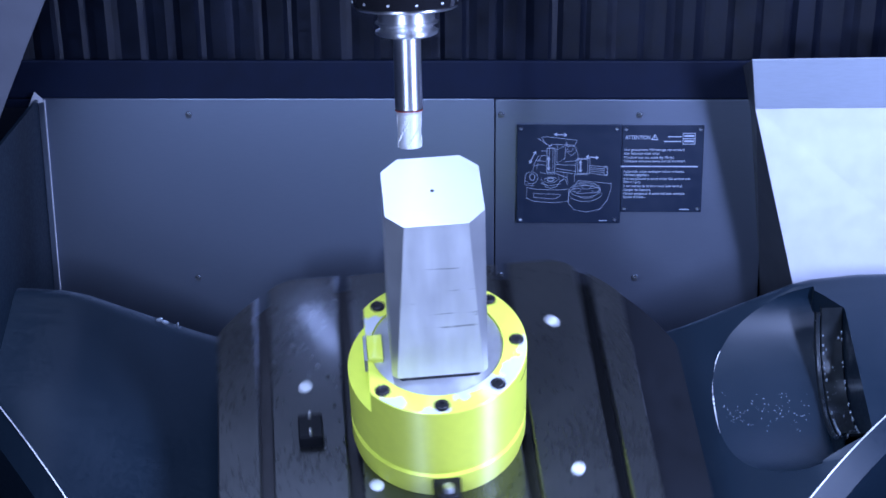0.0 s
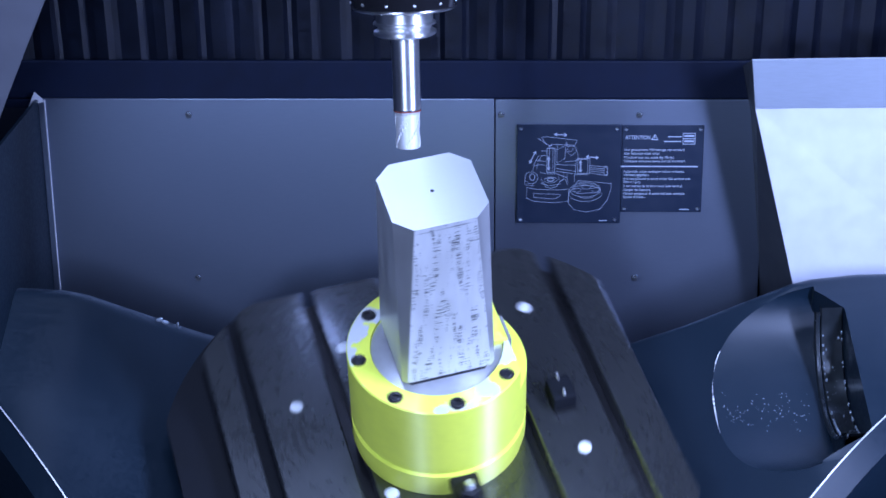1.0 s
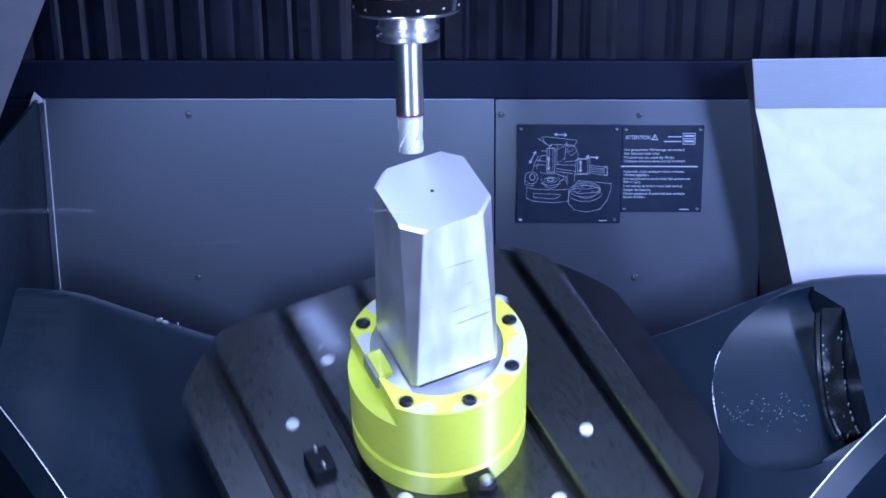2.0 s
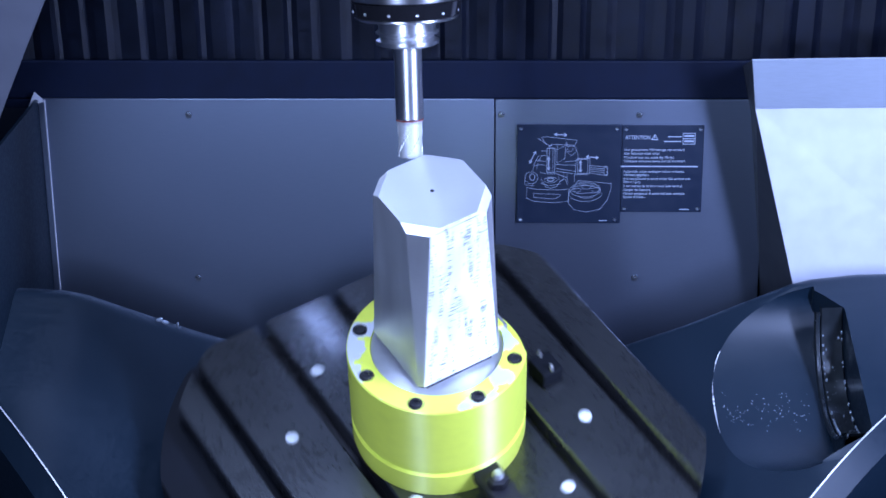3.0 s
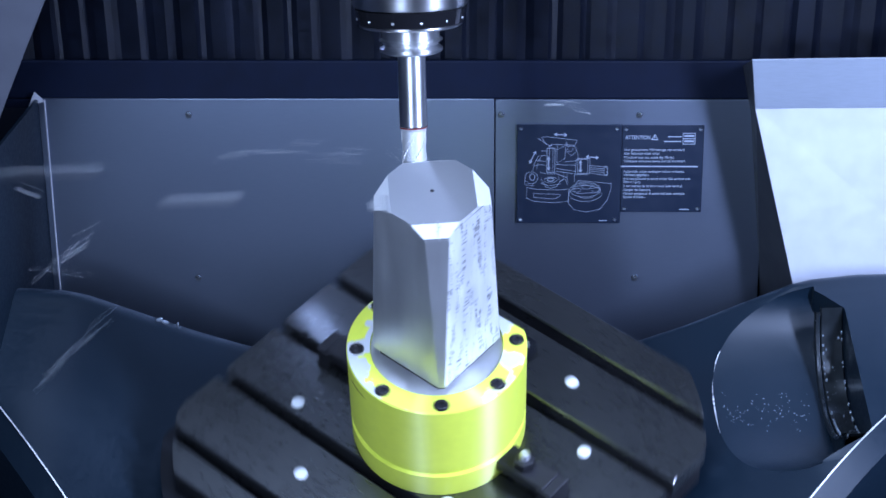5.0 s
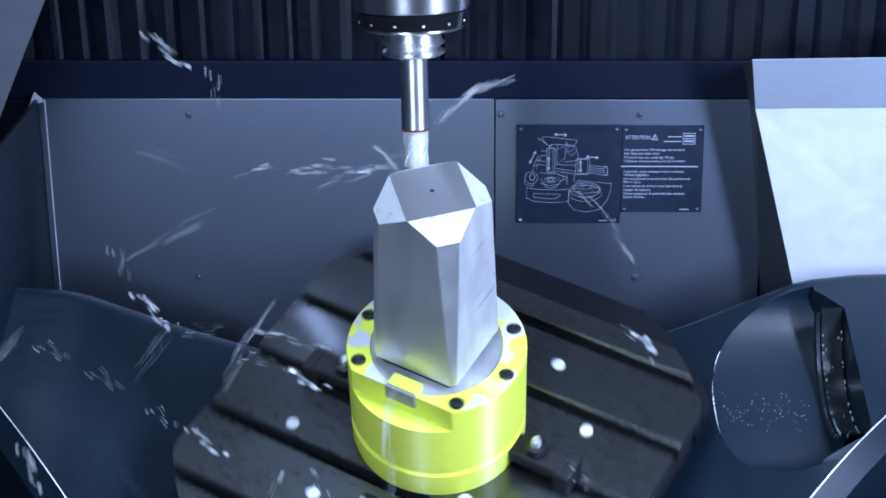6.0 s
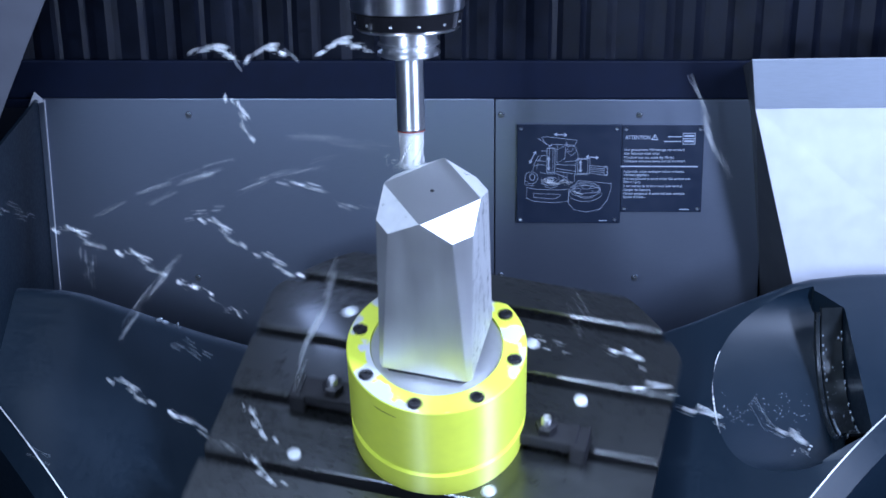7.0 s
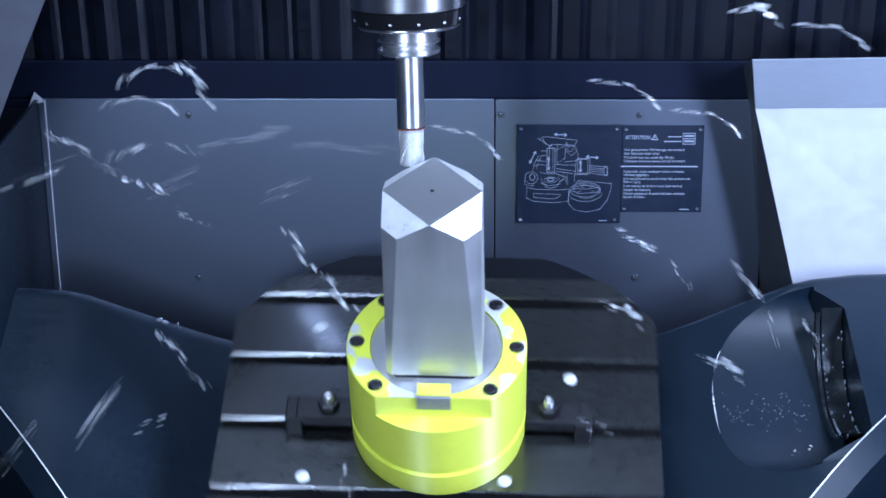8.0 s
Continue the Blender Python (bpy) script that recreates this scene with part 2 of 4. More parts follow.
part("pleated_sheet", pleats(), BELLOWS, bell)

# sign plates
sign = tagged(empty("warning_sign", WALL_M @ Matrix.Translation((0, -0.0042, 0))), "dark blue machine warning sign with white line drawing and text", "sign")
plate_left = part("plate", box(B(), 0.1090, 0.2450, -0.0010, 0.0028, -0.0585, 0.0774, bevel=0.0006), SIGN, sign)
plate_right = part("plate", box(B(), 0.2455, 0.3515, -0.0008, 0.0028, -0.0428, 0.0766, bevel=0.0006), SIGN, sign)
for a, h in ((0.114, 0.0722), (0.2385, 0.0722), (0.114, -0.0530), (0.2385, -0.0530), (0.2505, 0.0715), (0.3465, 0.0715), (0.2505, -0.0375), (0.3465, -0.0375)):
    part("rivet", lathe(B(), [(0, 0.0006), (0.0008, 0.0005), (0.0010, 0.0004), (0.0018, 0.0012), (0.0024, 0)], 16), SCREW, plate_left if a < 0.245 else plate_right, "", True,
         Matrix.Translation((a, -0.001, h)) @ Matrix.Rotation(radians(90), 4, "X"))


# the sign's white print: strokes and letters in the plates' own grid
def on_sign(a, b):
    return Vector((0.1094 + (a - 101.5) * 0.00026, 0, 0.0773 - (b - 110) * 0.000277))


DRAWING = B()


def stroke(points, width=1.3, closed=False):
    bm = DRAWING
    pts = [on_sign(*p) for p in points]
    if closed:
        pts.append(pts[0])
    w = width * 0.00026 / 2
    for p, q in zip(pts, pts[1:]):
        d = (q - p).normalized()
        s = Vector((-d.z, 0, d.x)) * w
        lo = [p - s - d * w, q - s + d * w, q + s + d * w, p + s - d * w]
        a = [bm.verts.new(v + Vector((0, -0.0014, 0))) for v in lo]
        c = [bm.verts.new(v + Vector((0, -0.0006, 0))) for v in lo]
        bm.faces.new(a)
        for i in range(4):
            bm.faces.new((a[i], c[i], c[(i + 1) % 4], a[(i + 1) % 4]))


def oval(a, b, ra, rb, start=0, end=360, width=1.3):
    n = 20
    stroke([(a + ra * math.cos(radians(start + (end - start) * i / n)), b + rb * math.sin(radians(start + (end - start) * i / n))) for i in range(n + 1)], width)


def rect(a0, b0, a1, b1, width=1.3):
    stroke([(a0, b0), (a1, b0), (a1, b1), (a0, b1)], width, True)


def arrow(a0, b0, a1, b1):
    stroke([(a0, b0), (a1, b1)], 4)
    for (p, q), (r, s) in (((a0, b0), (a1, b1)), ((a1, b1), (a0, b0))):
        d = math.atan2(s - q, r - p)
        stroke([(p + 10 * math.cos(d + 0.7), q + 10 * math.sin(d + 0.7)), (p - 2 * math.cos(d), q - 2 * math.sin(d)),
                (p + 10 * math.cos(d - 0.7), q + 10 * math.sin(d - 0.7))], 4)


stroke([(222, 172), (240, 168), (395, 185), (400, 195), (385, 210), (275, 205), (270, 215), (245, 205)], closed=True)
rect(250, 225, 290, 345, 2.2)
stroke([(275, 205), (250, 225)])
stroke([(345, 195), (340, 275), (300, 300), (300, 235)])
stroke([(350, 190), (350, 215), (385, 215)])
stroke([(355, 220), (350, 240), (375, 240), (380, 222)])
stroke([(385, 210), (405, 250), (405, 285), (340, 292)])
stroke([(295, 305), (395, 310)])
stroke([(295, 325), (395, 340)])
stroke([(300, 340), (390, 352), (390, 390)])
rect(395, 280, 455, 355)
rect(405, 275, 465, 350, 1.4)
stroke([(465, 310), (550, 318), (555, 350), (545, 360), (460, 346)])
stroke([(465, 328), (538, 336)])
rect(538, 315, 556, 358)
oval(172, 372, 33, 30)
oval(177, 368, 13, 16, width=3)
stroke([(150, 345), (138, 390), (142, 408), (190, 412)])
stroke([(180, 340), (186, 300), (206, 265), (245, 260)])
stroke([(200, 330), (205, 290), (222, 270)])
stroke([(222, 238), (248, 240)])
stroke([(215, 345), (250, 352), (300, 352), (350, 372)])
oval(270, 383, 33, 14)
oval(270, 381, 17, 8, width=3)
stroke([(232, 390), (244, 415), (270, 424), (300, 416), (322, 384), (345, 380), (356, 405)])
stroke([(220, 372), (232, 400), (250, 420)])
stroke([(150, 420), (150, 475), (190, 490), (290, 497), (360, 490), (362, 430)])
stroke([(150, 420), (200, 430), (320, 432), (360, 428)])
stroke([(185, 452), (185, 470), (290, 478), (320, 462), (320, 455), (185, 450)])
stroke([(410, 385), (575, 400), (575, 432), (558, 482), (520, 530), (450, 543), (390, 531), (362, 500), (362, 450)], closed=True)
oval(445, 450, 82, 40, 0, 200)
oval(445, 432, 78, 36)
for a, b, r in ((450, 418, 22), (402, 433, 20), (496, 431, 22), (428, 402, 12), (484, 404, 12)):
    oval(a, b, r, r * 0.5)
oval(450, 460, 40, 14, 0, 180)
stroke([(302, 205), (300, 232), (336, 214)])
stroke([(262, 230), (262, 340)])
stroke([(280, 228), (280, 342)])
stroke([(186, 312), (222, 306), (248, 312)])
stroke([(192, 286), (244, 290)])
stroke([(310, 352), (314, 392), (332, 380), (334, 350)])
stroke([(220, 398), (262, 412), (320, 402)])
stroke([(352, 352), (356, 392)])
stroke([(468, 320), (540, 327)])
stroke([(468, 338), (540, 346)])
stroke([(424, 285), (424, 352)])
stroke([(384, 416), (440, 408), (520, 420), (510, 446), (402, 450)], closed=True)
stroke([(206, 176), (232, 196), (244, 206)])
stroke([(352, 244), (372, 262), (392, 246)])
arrow(290, 157, 345, 160)
arrow(165, 296, 192, 244)
arrow(258, 272, 258, 330)
arrow(450, 267, 505, 271)
arrow(418, 290, 418, 340)
stroke([(622, 314), (1005, 315)], 5)
rect(928, 151, 988, 177, 2.4)
rect(928, 178, 988, 204, 2.4)
stroke([(772, 182), (787, 157), (803, 182)], 3, True)
stroke([(787, 165), (787, 174)], 3)
for b in (164, 190):
    stroke([(938, b), (978, b)], 8)
stroke([(855, 168), (918, 168)], 4)
stroke([(835, 191), (918, 191)], 4)
stroke([(518, 586), (558, 586)], 4)
stroke([(925, 529), (968, 529)], 4)

tagged(part("line_drawing", DRAWING, INK, sign, "white line drawing of the machine and its axes"), kind="stuff")


def lettering(text, a, b, size, width):
    """A line of raised letters, fitted to a width of the sign's grid."""
    cu = bpy.data.curves.new("lettering", "FONT")
    cu.body, cu.size, cu.extrude = text, size * 0.000277 * 1.38, 0.0003
    ob = new("lettering", cu)
    me = bpy.data.meshes.new_from_object(ob.evaluated_get(bpy.context.evaluated_depsgraph_get()))
    bpy.data.objects.remove(ob)
    long = max(v.co.x for v in me.vertices)
    me.materials.clear()
    me.materials.append(INK)
    ln = new("lettering", me)
    ln.parent = plate_right
    ln.matrix_basis = Matrix.Translation(on_sign(a, b) + Vector((0, -0.0013, 0))) @ Matrix.Rotation(radians(90), 4, "X") @ Matrix.Diagonal((width * 0.00026 / long, 1, 1, 1))


lettering("ATTENTION", 640, 180, 19, 125)
for b, width, text in ((237, 300, "Nur gewuchtete Werkzeuge verwenden!"), (255, 176, "Use balanced tools only!"), (275, 250, "N'utiliser que des outils équilibrés!"),
                       (293, 305, "Utilizzare esclusivamente utensili bilanciati!"), (345, 305, "Aufenthalt unter vertikaler Achse verboten."), (361, 130, "Verletzungsgefahr."),
                       (381, 338, "It is not allowed to stand under the vertical axis."), (397, 88, "Risk of injury."), (417, 298, "Il est interdit de se tenir sous l'axe vertical."),
                       (436, 140, "Danger de blessure."), (455, 312, "Vietato sostare al di sotto dell'asse verticale."), (472, 112, "Rischio di lesioni.")):
    lettering(text, 636, b, 12, width)

# slabs with given front corners
def slab(corners, thick, away):
    """A sheet through the corners given in order, thickened along the way given."""
    bm = B()
    off = Vector(away).normalized() * thick
    a = [bm.verts.new(c) for c in corners]
    b = [bm.verts.new(Vector(c) + off) for c in corners]
    bm.faces.new(a)
    bm.faces.new(b[::-1])
    for i in range(len(a)):
        j = (i + 1) % len(a)
        bm.faces.new((a[j], a[i], b[i], b[j]))
    return bm


# left side wall and the slanting column
side = tagged(empty("wall_left", WALL_M), "blue-grey side panel with a bright folded edge", "wall", kind="structure")
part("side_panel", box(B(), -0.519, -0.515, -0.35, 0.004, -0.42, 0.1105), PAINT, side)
part("fold_strip", box(B(), -0.515, -0.506, -0.003, 0.0, -0.42, 0.1105, bevel=0.001), WALL, side, "bright folded sheet edge")
# the fold's highlight, laid on as a thin strip of brighter sheet
part("fold_highlight", box(B(), -0.5072, -0.5054, -0.0045, -0.003, -0.42, 0.1105, bevel=0.0005), CHUTE, side, "thin bright strip drawing the highlight along the fold")
part("fold_corner", slab([(-0.527, -0.006, 0.102), (-0.507, -0.004, 0.108), (-0.519, -0.004, 0.120)], 0.003, (0, 1, 0)), CHUTE, side, "bent bright corner of the fold")
# the slanting post at the upper left, near the door
column = tagged(empty("door_post", LEAN), "pale grey slanting door post of the machine cabin", "post", kind="structure")
bm = slab([(-0.345, 0.10, 0.62), (-0.452, 0.10, 0.398), (-0.60, 0.10, 0.10), (-0.80, 0.10, 0.10), (-0.80, 0.10, 0.62)], 0.04, (0, 1, 0.2))
bmesh.ops.bevel(bm, geom=bm.edges[:], offset=0.003, segments=2, affect="EDGES")
part("post_face", bm, POST, column, smooth=True)

# bright stainless chute at the right
chute = tagged(empty("chip_chute", LEAN), "bright stainless chip chute with a folded top strip", "chute", kind="structure")
F1, F2 = Vector((0.4003, 0.3659, 0.1571)), Vector((0.80, 0.3530, 0.1600))
part("chute_face", slab([F1, F2, (0.86, 0.20, -0.19), (0.492, 0.206, -0.19)], 0.003, (0, 1, -0.3)), CHUTE, chute)
part("top_strip", slab([(0.3892, 0.3662, 0.2340), (0.80, 0.3532, 0.2395), F2 + Vector((0, 0, 0.0006)), F1 + Vector((0, 0, 0.0006))], 0.003, (0, 1, 0)), STRIP, chute, "brushed upper strip, toned down for its dimmer facing")
part("side_flange", slab([(0.3885, 0.3675, 0.234), (0.3995, 0.3675, 0.1571), (0.491, 0.210, -0.19), (0.44, 0.34, -0.22), (0.4085, 0.452, 0.099), (0.40, 0.47, 0.140)], 0.002, (1, 0, 0)), FLANGE, chute, "dark folded side flange")

# ---- swivel cradle: sloping arms beside the table, the one at the bearing hollowed by a trough ----
SLOPE = [(0.12, -0.178), (0.23, -0.118), (0.31, -0.080), (0.34, -0.064), (0.373, -0.045), (0.41, -0.024), (0.44, -0.007), (0.46, 0.0), (0.475, 0.0045), (0.50, 0.008), (0.53, 0.0085), (0.95, 0.0085)]


def slope(x):
    return float(np.interp(x, [p[0] for p in SLOPE], [p[1] for p in SLOPE]))


def slope_at(z):
    return float(np.interp(z, [p[1] for p in SLOPE], [p[0] for p in SLOPE]))


Y_BACK, Y_FRONT = 0.25, -0.62
TROUGH_Y, TROUGH_HALF, TROUGH_DEEP, TROUGH_END = 0.074, 0.137, 0.075, 0.497
RING_Y, RING_Z, RING_R = 0.068, 0.0456, 0.1056
EDGE = {-1: (Vector((0.465, -0.025, 0)), Vector((0.090, 0.120, 0)).normalized()), 1: (Vector((0.467, -0.053, 0)), Vector((0.105, 0.100, 0)).normalized())}


def trough(y):
    d = 1 - (abs(y - TROUGH_Y) / TROUGH_HALF) ** 2.6
    return 0.008 - TROUGH_DEEP * d ** 0.385 if d > 0 else 9.0


def hole_end(y):
    """How far the hollow reaches: to the far side of the bearing ring where the ring is."""
    past = max(0.0, abs(y - RING_Y) - 0.0972)
    return TROUGH_END - (0.0305 * min(1.0, past / 0.036) if y > RING_Y else 0.060 * min(1.0, past / 0.026))


def lip(bm, xs, y):
    """The hollow's side edge, up at the top of the arm."""
    return [bm.verts.new((x, y, slope(x) - 2e-5)) for x in xs] + [bm.verts.new((xs[-1], y, slope(xs[-1]) - 1e-5))]


def arm_sheet(y_back, hollow, side):
    """The top of an arm as rows of points across it, and the hollow's surface."""
    top, bore = B(), B()
    ys = [Y_FRONT + (y_back - Y_FRONT) * i / 240 for i in range(241)]
    last, last_b = None, None
    for y in ys:
        zt = trough(y) if hollow else 9.0
        end = hole_end(y)
        rim = slope_at(zt) if zt < slope(end) else end
        round_over = 0.010 if hollow else 0.03
        drop = 0.6 * round_over * max(0, (y - y_back + round_over) / round_over) ** 2
        xs = [0.12, 0.18, 0.23, 0.28, 0.31] + [0.328 + (rim - 0.328) * (i / 11) for i in range(12)] + [end + 0.45 * (i / 8) for i in range(9)]
        row = [top.verts.new((x, y, slope(x) - drop)) for x in xs]
        if last:
            for i in range(len(xs) - 1):
                if i == 16 and rim < end - 1e-4 and last_rim < end - 1e-4:
                    continue
                top.faces.new((last[i], last[i + 1], row[i + 1], row[i]))
        if hollow and rim < end - 1e-4:
            bx = [rim + (end - rim) * i / 10 for i in range(11)]
            row_b = [bore.verts.new((x, y, zt)) for x in bx] + [bore.verts.new((end, y, slope(end)))]
            if not last_b:
                last_b = lip(bore, bx, y)
            for i in range(len(row_b) - 1):
                bore.faces.new((last_b[i], last_b[i + 1], row_b[i + 1], row_b[i]))
            last_b, last_x, last_y = row_b, bx, y
        elif last_b:
            edge = lip(bore, last_x, last_y)
            for i in range(len(edge) - 1):
                bore.faces.new((last_b[i], last_b[i + 1], edge[i + 1], edge[i]))
            last_b = None
        last, last_rim = row, rim
    for bm in (top, bore):
        bmesh.ops.remove_doubles(bm, verts=bm.verts[:], dist=1e-6)
        bmesh.ops.bisect_plane(bm, geom=bm.verts[:] + bm.edges[:] + bm.faces[:], plane_co=EDGE[side][0], plane_no=Vector((EDGE[side][1].y, -EDGE[side][1].x, 0)), clear_outer=True)
    return top, bore


def edge_run(side):
    """Points down the diagonal front edge of an arm."""
    return [Vector((p.x, p.y, slope(p.x))) for p in (EDGE[side][0] + EDGE[side][1] * s for s in (-0.42, -0.30, -0.20, -0.15, -0.11, -0.08, -0.05, -0.02, 0.0, 0.02, 0.05, 0.08, 0.12, 0.2))]


def arm_thing(side, hollow, label):
    arm = tagged(empty("cradle_arm", LEAN), label, "machine arm", "cradle arms", "structure")
    flip = Matrix.Diagonal((side, 1, 1, 1))
    top, bore = arm_sheet(0.226 if hollow else Y_BACK, hollow, side)
    bmesh.ops.transform(top, matrix=flip, verts=top.verts)
    part("arm_top", top, PAINT, arm, smooth=True)
    if hollow:
        part("trough", bore, PAINT, arm, "rounded trough hollowed into the arm", True)
    else:
        bore.free()
    run = edge_run(side)
    bm = B()
    rows = [[bm.verts.new((p.x * side, p.y, p.z)), bm.verts.new((p.x * side + 0.02 * side, p.y - 0.015, p.z - 0.02)), bm.verts.new((p.x * side + 0.05 * side, p.y - 0.04, p.z - 0.45))] for p in run]
    for a, b in zip(rows, rows[1:]):
        for i in range(2):
            bm.faces.new((a[i], b[i], b[i + 1], a[i + 1]))
    part("arm_front", bm, PAINT, arm, smooth=True)
    bm = B()
    for p, q in zip(run, run[1:]):
        d = q - p
        m = Matrix.Translation((p + q) / 2) @ d.to_track_quat("X", "Z").to_matrix().to_4x4()
        box(bm, -d.length / 2, d.length / 2, -0.0008, 0.0008, -0.0010, 0.0006, flip @ m)
    part("worn_edge", bm, WORN, arm, "bright worn edge")
    bm = slab([(0.12 * side, 0.245 if not hollow else 0.2225, -0.18), (0.46 * side, 0.245 if not hollow else 0.2225, -0.03), (0.95 * side, 0.245 if not hollow else 0.2225, -0.03),
               (0.95 * side, 0.245 if not hollow else 0.2225, -0.6), (0.12 * side, 0.245 if not hollow else 0.2225, -0.6)], 0.01, (0, -1, 0))
    part("arm_back", bm, PAINT, arm)
    return arm


arm_thing(-1, False, "dark blue-grey painted cradle arm sloping down under the table")
arm_right = arm_thing(1, True, "blue-grey painted cradle arm with a hollowed bearing trough")


def front_cut(bm):
    """Ends a piece of the hollowed arm just inside its diagonal front edge."""
    way = EDGE[1][1]
    bmesh.ops.bisect_plane(bm, geom=bm.verts[:] + bm.edges[:] + bm.faces[:], plane_co=EDGE[1][0] + Vector((-way.y, way.x, 0)) * 0.002, plane_no=Vector((way.y, -way.x, 0)), clear_outer=True)


def half_ring(r, x0, x1, z_top):
    """A band round the inside of the trough."""
    bm = B()
    n = 40
    rows = []
    for i in range(n + 1):
        a = radians(-172 + 164 * i / n)
        ring = [(x0, r + 0.004), (x0 + 0.002, r), (x1 - 0.002, r), (x1, r + 0.004)]
        rows.append([bm.verts.new((x, RING_Y + q * math.cos(a), RING_Z + q * math.sin(a))) for x, q in ring])
    for a, b in zip(rows, rows[1:]):
        for i in range(3):
            bm.faces.new((a[i], b[i], b[i + 1], a[i + 1]))
    bmesh.ops.bisect_plane(bm, geom=bm.verts[:] + bm.edges[:] + bm.faces[:], plane_co=(0, 0, z_top), plane_no=(0, 0, 1), clear_outer=True)
    front_cut(bm)
    return bm


bearing = part("bearing_ring", half_ring(RING_R, 0.468, 0.4965, 0.0075), WET, arm_right, "dark wet steel bearing ring", True)
part("seal_lip", half_ring(RING_R - 0.0025, 0.461, 0.4675, 0.004), WET, arm_right, "thin steel seal lip", True)


def end_plate():
    """The trough's inner end, between its hollow and the bearing ring."""
    bm = B()
    rows = []
    for i in range(61):
        y = RING_Y - 0.0972 + 0.1944 * i / 60
        c = max(-1, min(1, (y - RING_Y) / RING_R))
        inner = min(slope(0.4655) - 0.0005, RING_Z - RING_R * math.sqrt(1 - c * c)) if abs(c) < 1 else slope(0.4655) - 0.0005
        rows.append([bm.verts.new((x, y, z)) for x in (0.4655, 0.4675) for z in (trough(y) - 0.002, max(inner, trough(y) - 0.001))])
    for a, b in zip(rows, rows[1:]):
        for p, q in ((0, 1), (1, 3), (3, 2)):
            bm.faces.new((a[p], b[p], b[q], a[q]))
    front_cut(bm)
    return bm


part("end_plate", end_plate(), PAINT, arm_right)
bm = B()
rim = [Vector((slope_at(trough(y)) - 0.0004, y, trough(y) + 0.0004)) for y in [0.030 + 0.130 * i / 60 for i in range(61)]]
wear = random.Random(12)
for p, q in zip(rim, rim[1:]):
    d = q - p
    # the worn strip swells at two spots to draw the rim's highlight
    near = math.exp(-((p.y - 0.075) / 0.028) ** 2) + 0.5 * math.exp(-((p.y - 0.145) / 0.012) ** 2)
    w = wear.choice((0.0003, 0.0005, 0.0008, 0.0009, 0.0012)) * near
    if w < 0.0001:
        continue
    box(bm, -d.length / 2, d.length / 2, -w, w, -0.0006, w, Matrix.Translation((p + q) / 2) @ d.to_track_quat("X", "Z").to_matrix().to_4x4())
part("worn_lit_rim", bm, WORN, arm_right, "bright worn trough rim, widened where its highlight lies")
drop_bm = B()
bmesh.ops.create_icosphere(drop_bm, subdivisions=2, radius=1)
drop_me = mesh_of("coolant_drop", drop_bm, DROPLET, True)
rnd = random.Random(4)
for i in range(58):
    a = radians(rnd.uniform(-150, -36))
    x = rnd.choice((0.4715, 0.4945, 0.4715, 0.4945, rnd.uniform(0.470, 0.495)))
    s = rnd.uniform(0.0008, 0.0021)
    away = Vector((x, RING_Y + RING_R * math.cos(a), 0)) - EDGE[1][0]
    if away.x * EDGE[1][1].y - away.y * EDGE[1][1].x > -0.006:
        continue
    d = new("coolant_drop", drop_me)
    d.parent = bearing
    r = RING_R - 0.001
    d.matrix_basis = Matrix.Translation((x, RING_Y + r * math.cos(a), RING_Z + r * math.sin(a))) @ Matrix.Diagonal((s * 0.8, s, s * rnd.uniform(1, 2.2), 1))
for i in range(90):
    y = 0.068 + rnd.gauss(-0.004, 0.014)
    x, s = rnd.uniform(0.345, 0.45), rnd.uniform(0.0003, 0.0009)
    d = new("coolant_drop", drop_me)
    d.parent = arm_right
    d.matrix_basis = Matrix.Translation((x, y, trough(y) + s * 0.3)) @ Matrix.Diagonal((s, s, s * 0.5, 1))
for x, y in ((-0.352, 0.243), (-0.345, 0.242), (-0.330, 0.244)):
    s = new("metal_crumb", drop_me)
    s.matrix_basis = LEAN @ Matrix.Translation((x, y - 0.01, slope(-x) + 0.001)) @ Matrix.Rotation(x * 90, 4, "Y") @ Matrix.Diagonal((0.005, 0.003, 0.002, 1))
    tagged(s, "small aluminium crumb resting on the cradle arm", "metal crumb", "crumbs")

# floor of the chip tray, and the cabin behind the camera
tray = tagged(new("chip_tray", mesh_of("chip_tray", box(B(), -1.4, 1.4, -3.0, 1.0, -0.85, -0.80), WALL_DARK)), "dark painted chip tray floor under the table", "floor", kind="structure")
cabin = tagged(empty("cabin"), "blue-grey lined machine cabin", "wall", kind="structure")
part("wall_side", box(B(), -1.45, -1.40, -3.0, 1.0, -0.85, 2.3), ROOM, cabin)
part("wall_side", box(B(), 1.40, 1.45, -3.0, 1.0, -0.85, 2.3), ROOM, cabin)
part("wall_front", box(B(), -1.4, 1.4, -3.05, -3.0, -0.85, 2.3), ROOM, cabin)
part("wall_rear", box(B(), -1.4, 1.4, 1.0, 1.05, -0.85, 2.3), ROOM, cabin)
ceil = tagged(new("ceiling", mesh_of("ceiling", box(B(), -1.45, 1.45, -3.05, 1.05, 2.3, 2.35), ROOM)), "blue-grey machine cabin ceiling", "ceiling", kind="structure")

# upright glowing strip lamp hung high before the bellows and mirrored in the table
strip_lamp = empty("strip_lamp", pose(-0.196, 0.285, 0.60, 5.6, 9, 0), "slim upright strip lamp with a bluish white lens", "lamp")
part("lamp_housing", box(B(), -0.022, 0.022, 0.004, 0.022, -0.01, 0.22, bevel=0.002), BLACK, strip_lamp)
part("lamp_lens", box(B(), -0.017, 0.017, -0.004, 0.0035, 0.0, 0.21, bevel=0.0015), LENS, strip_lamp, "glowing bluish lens")

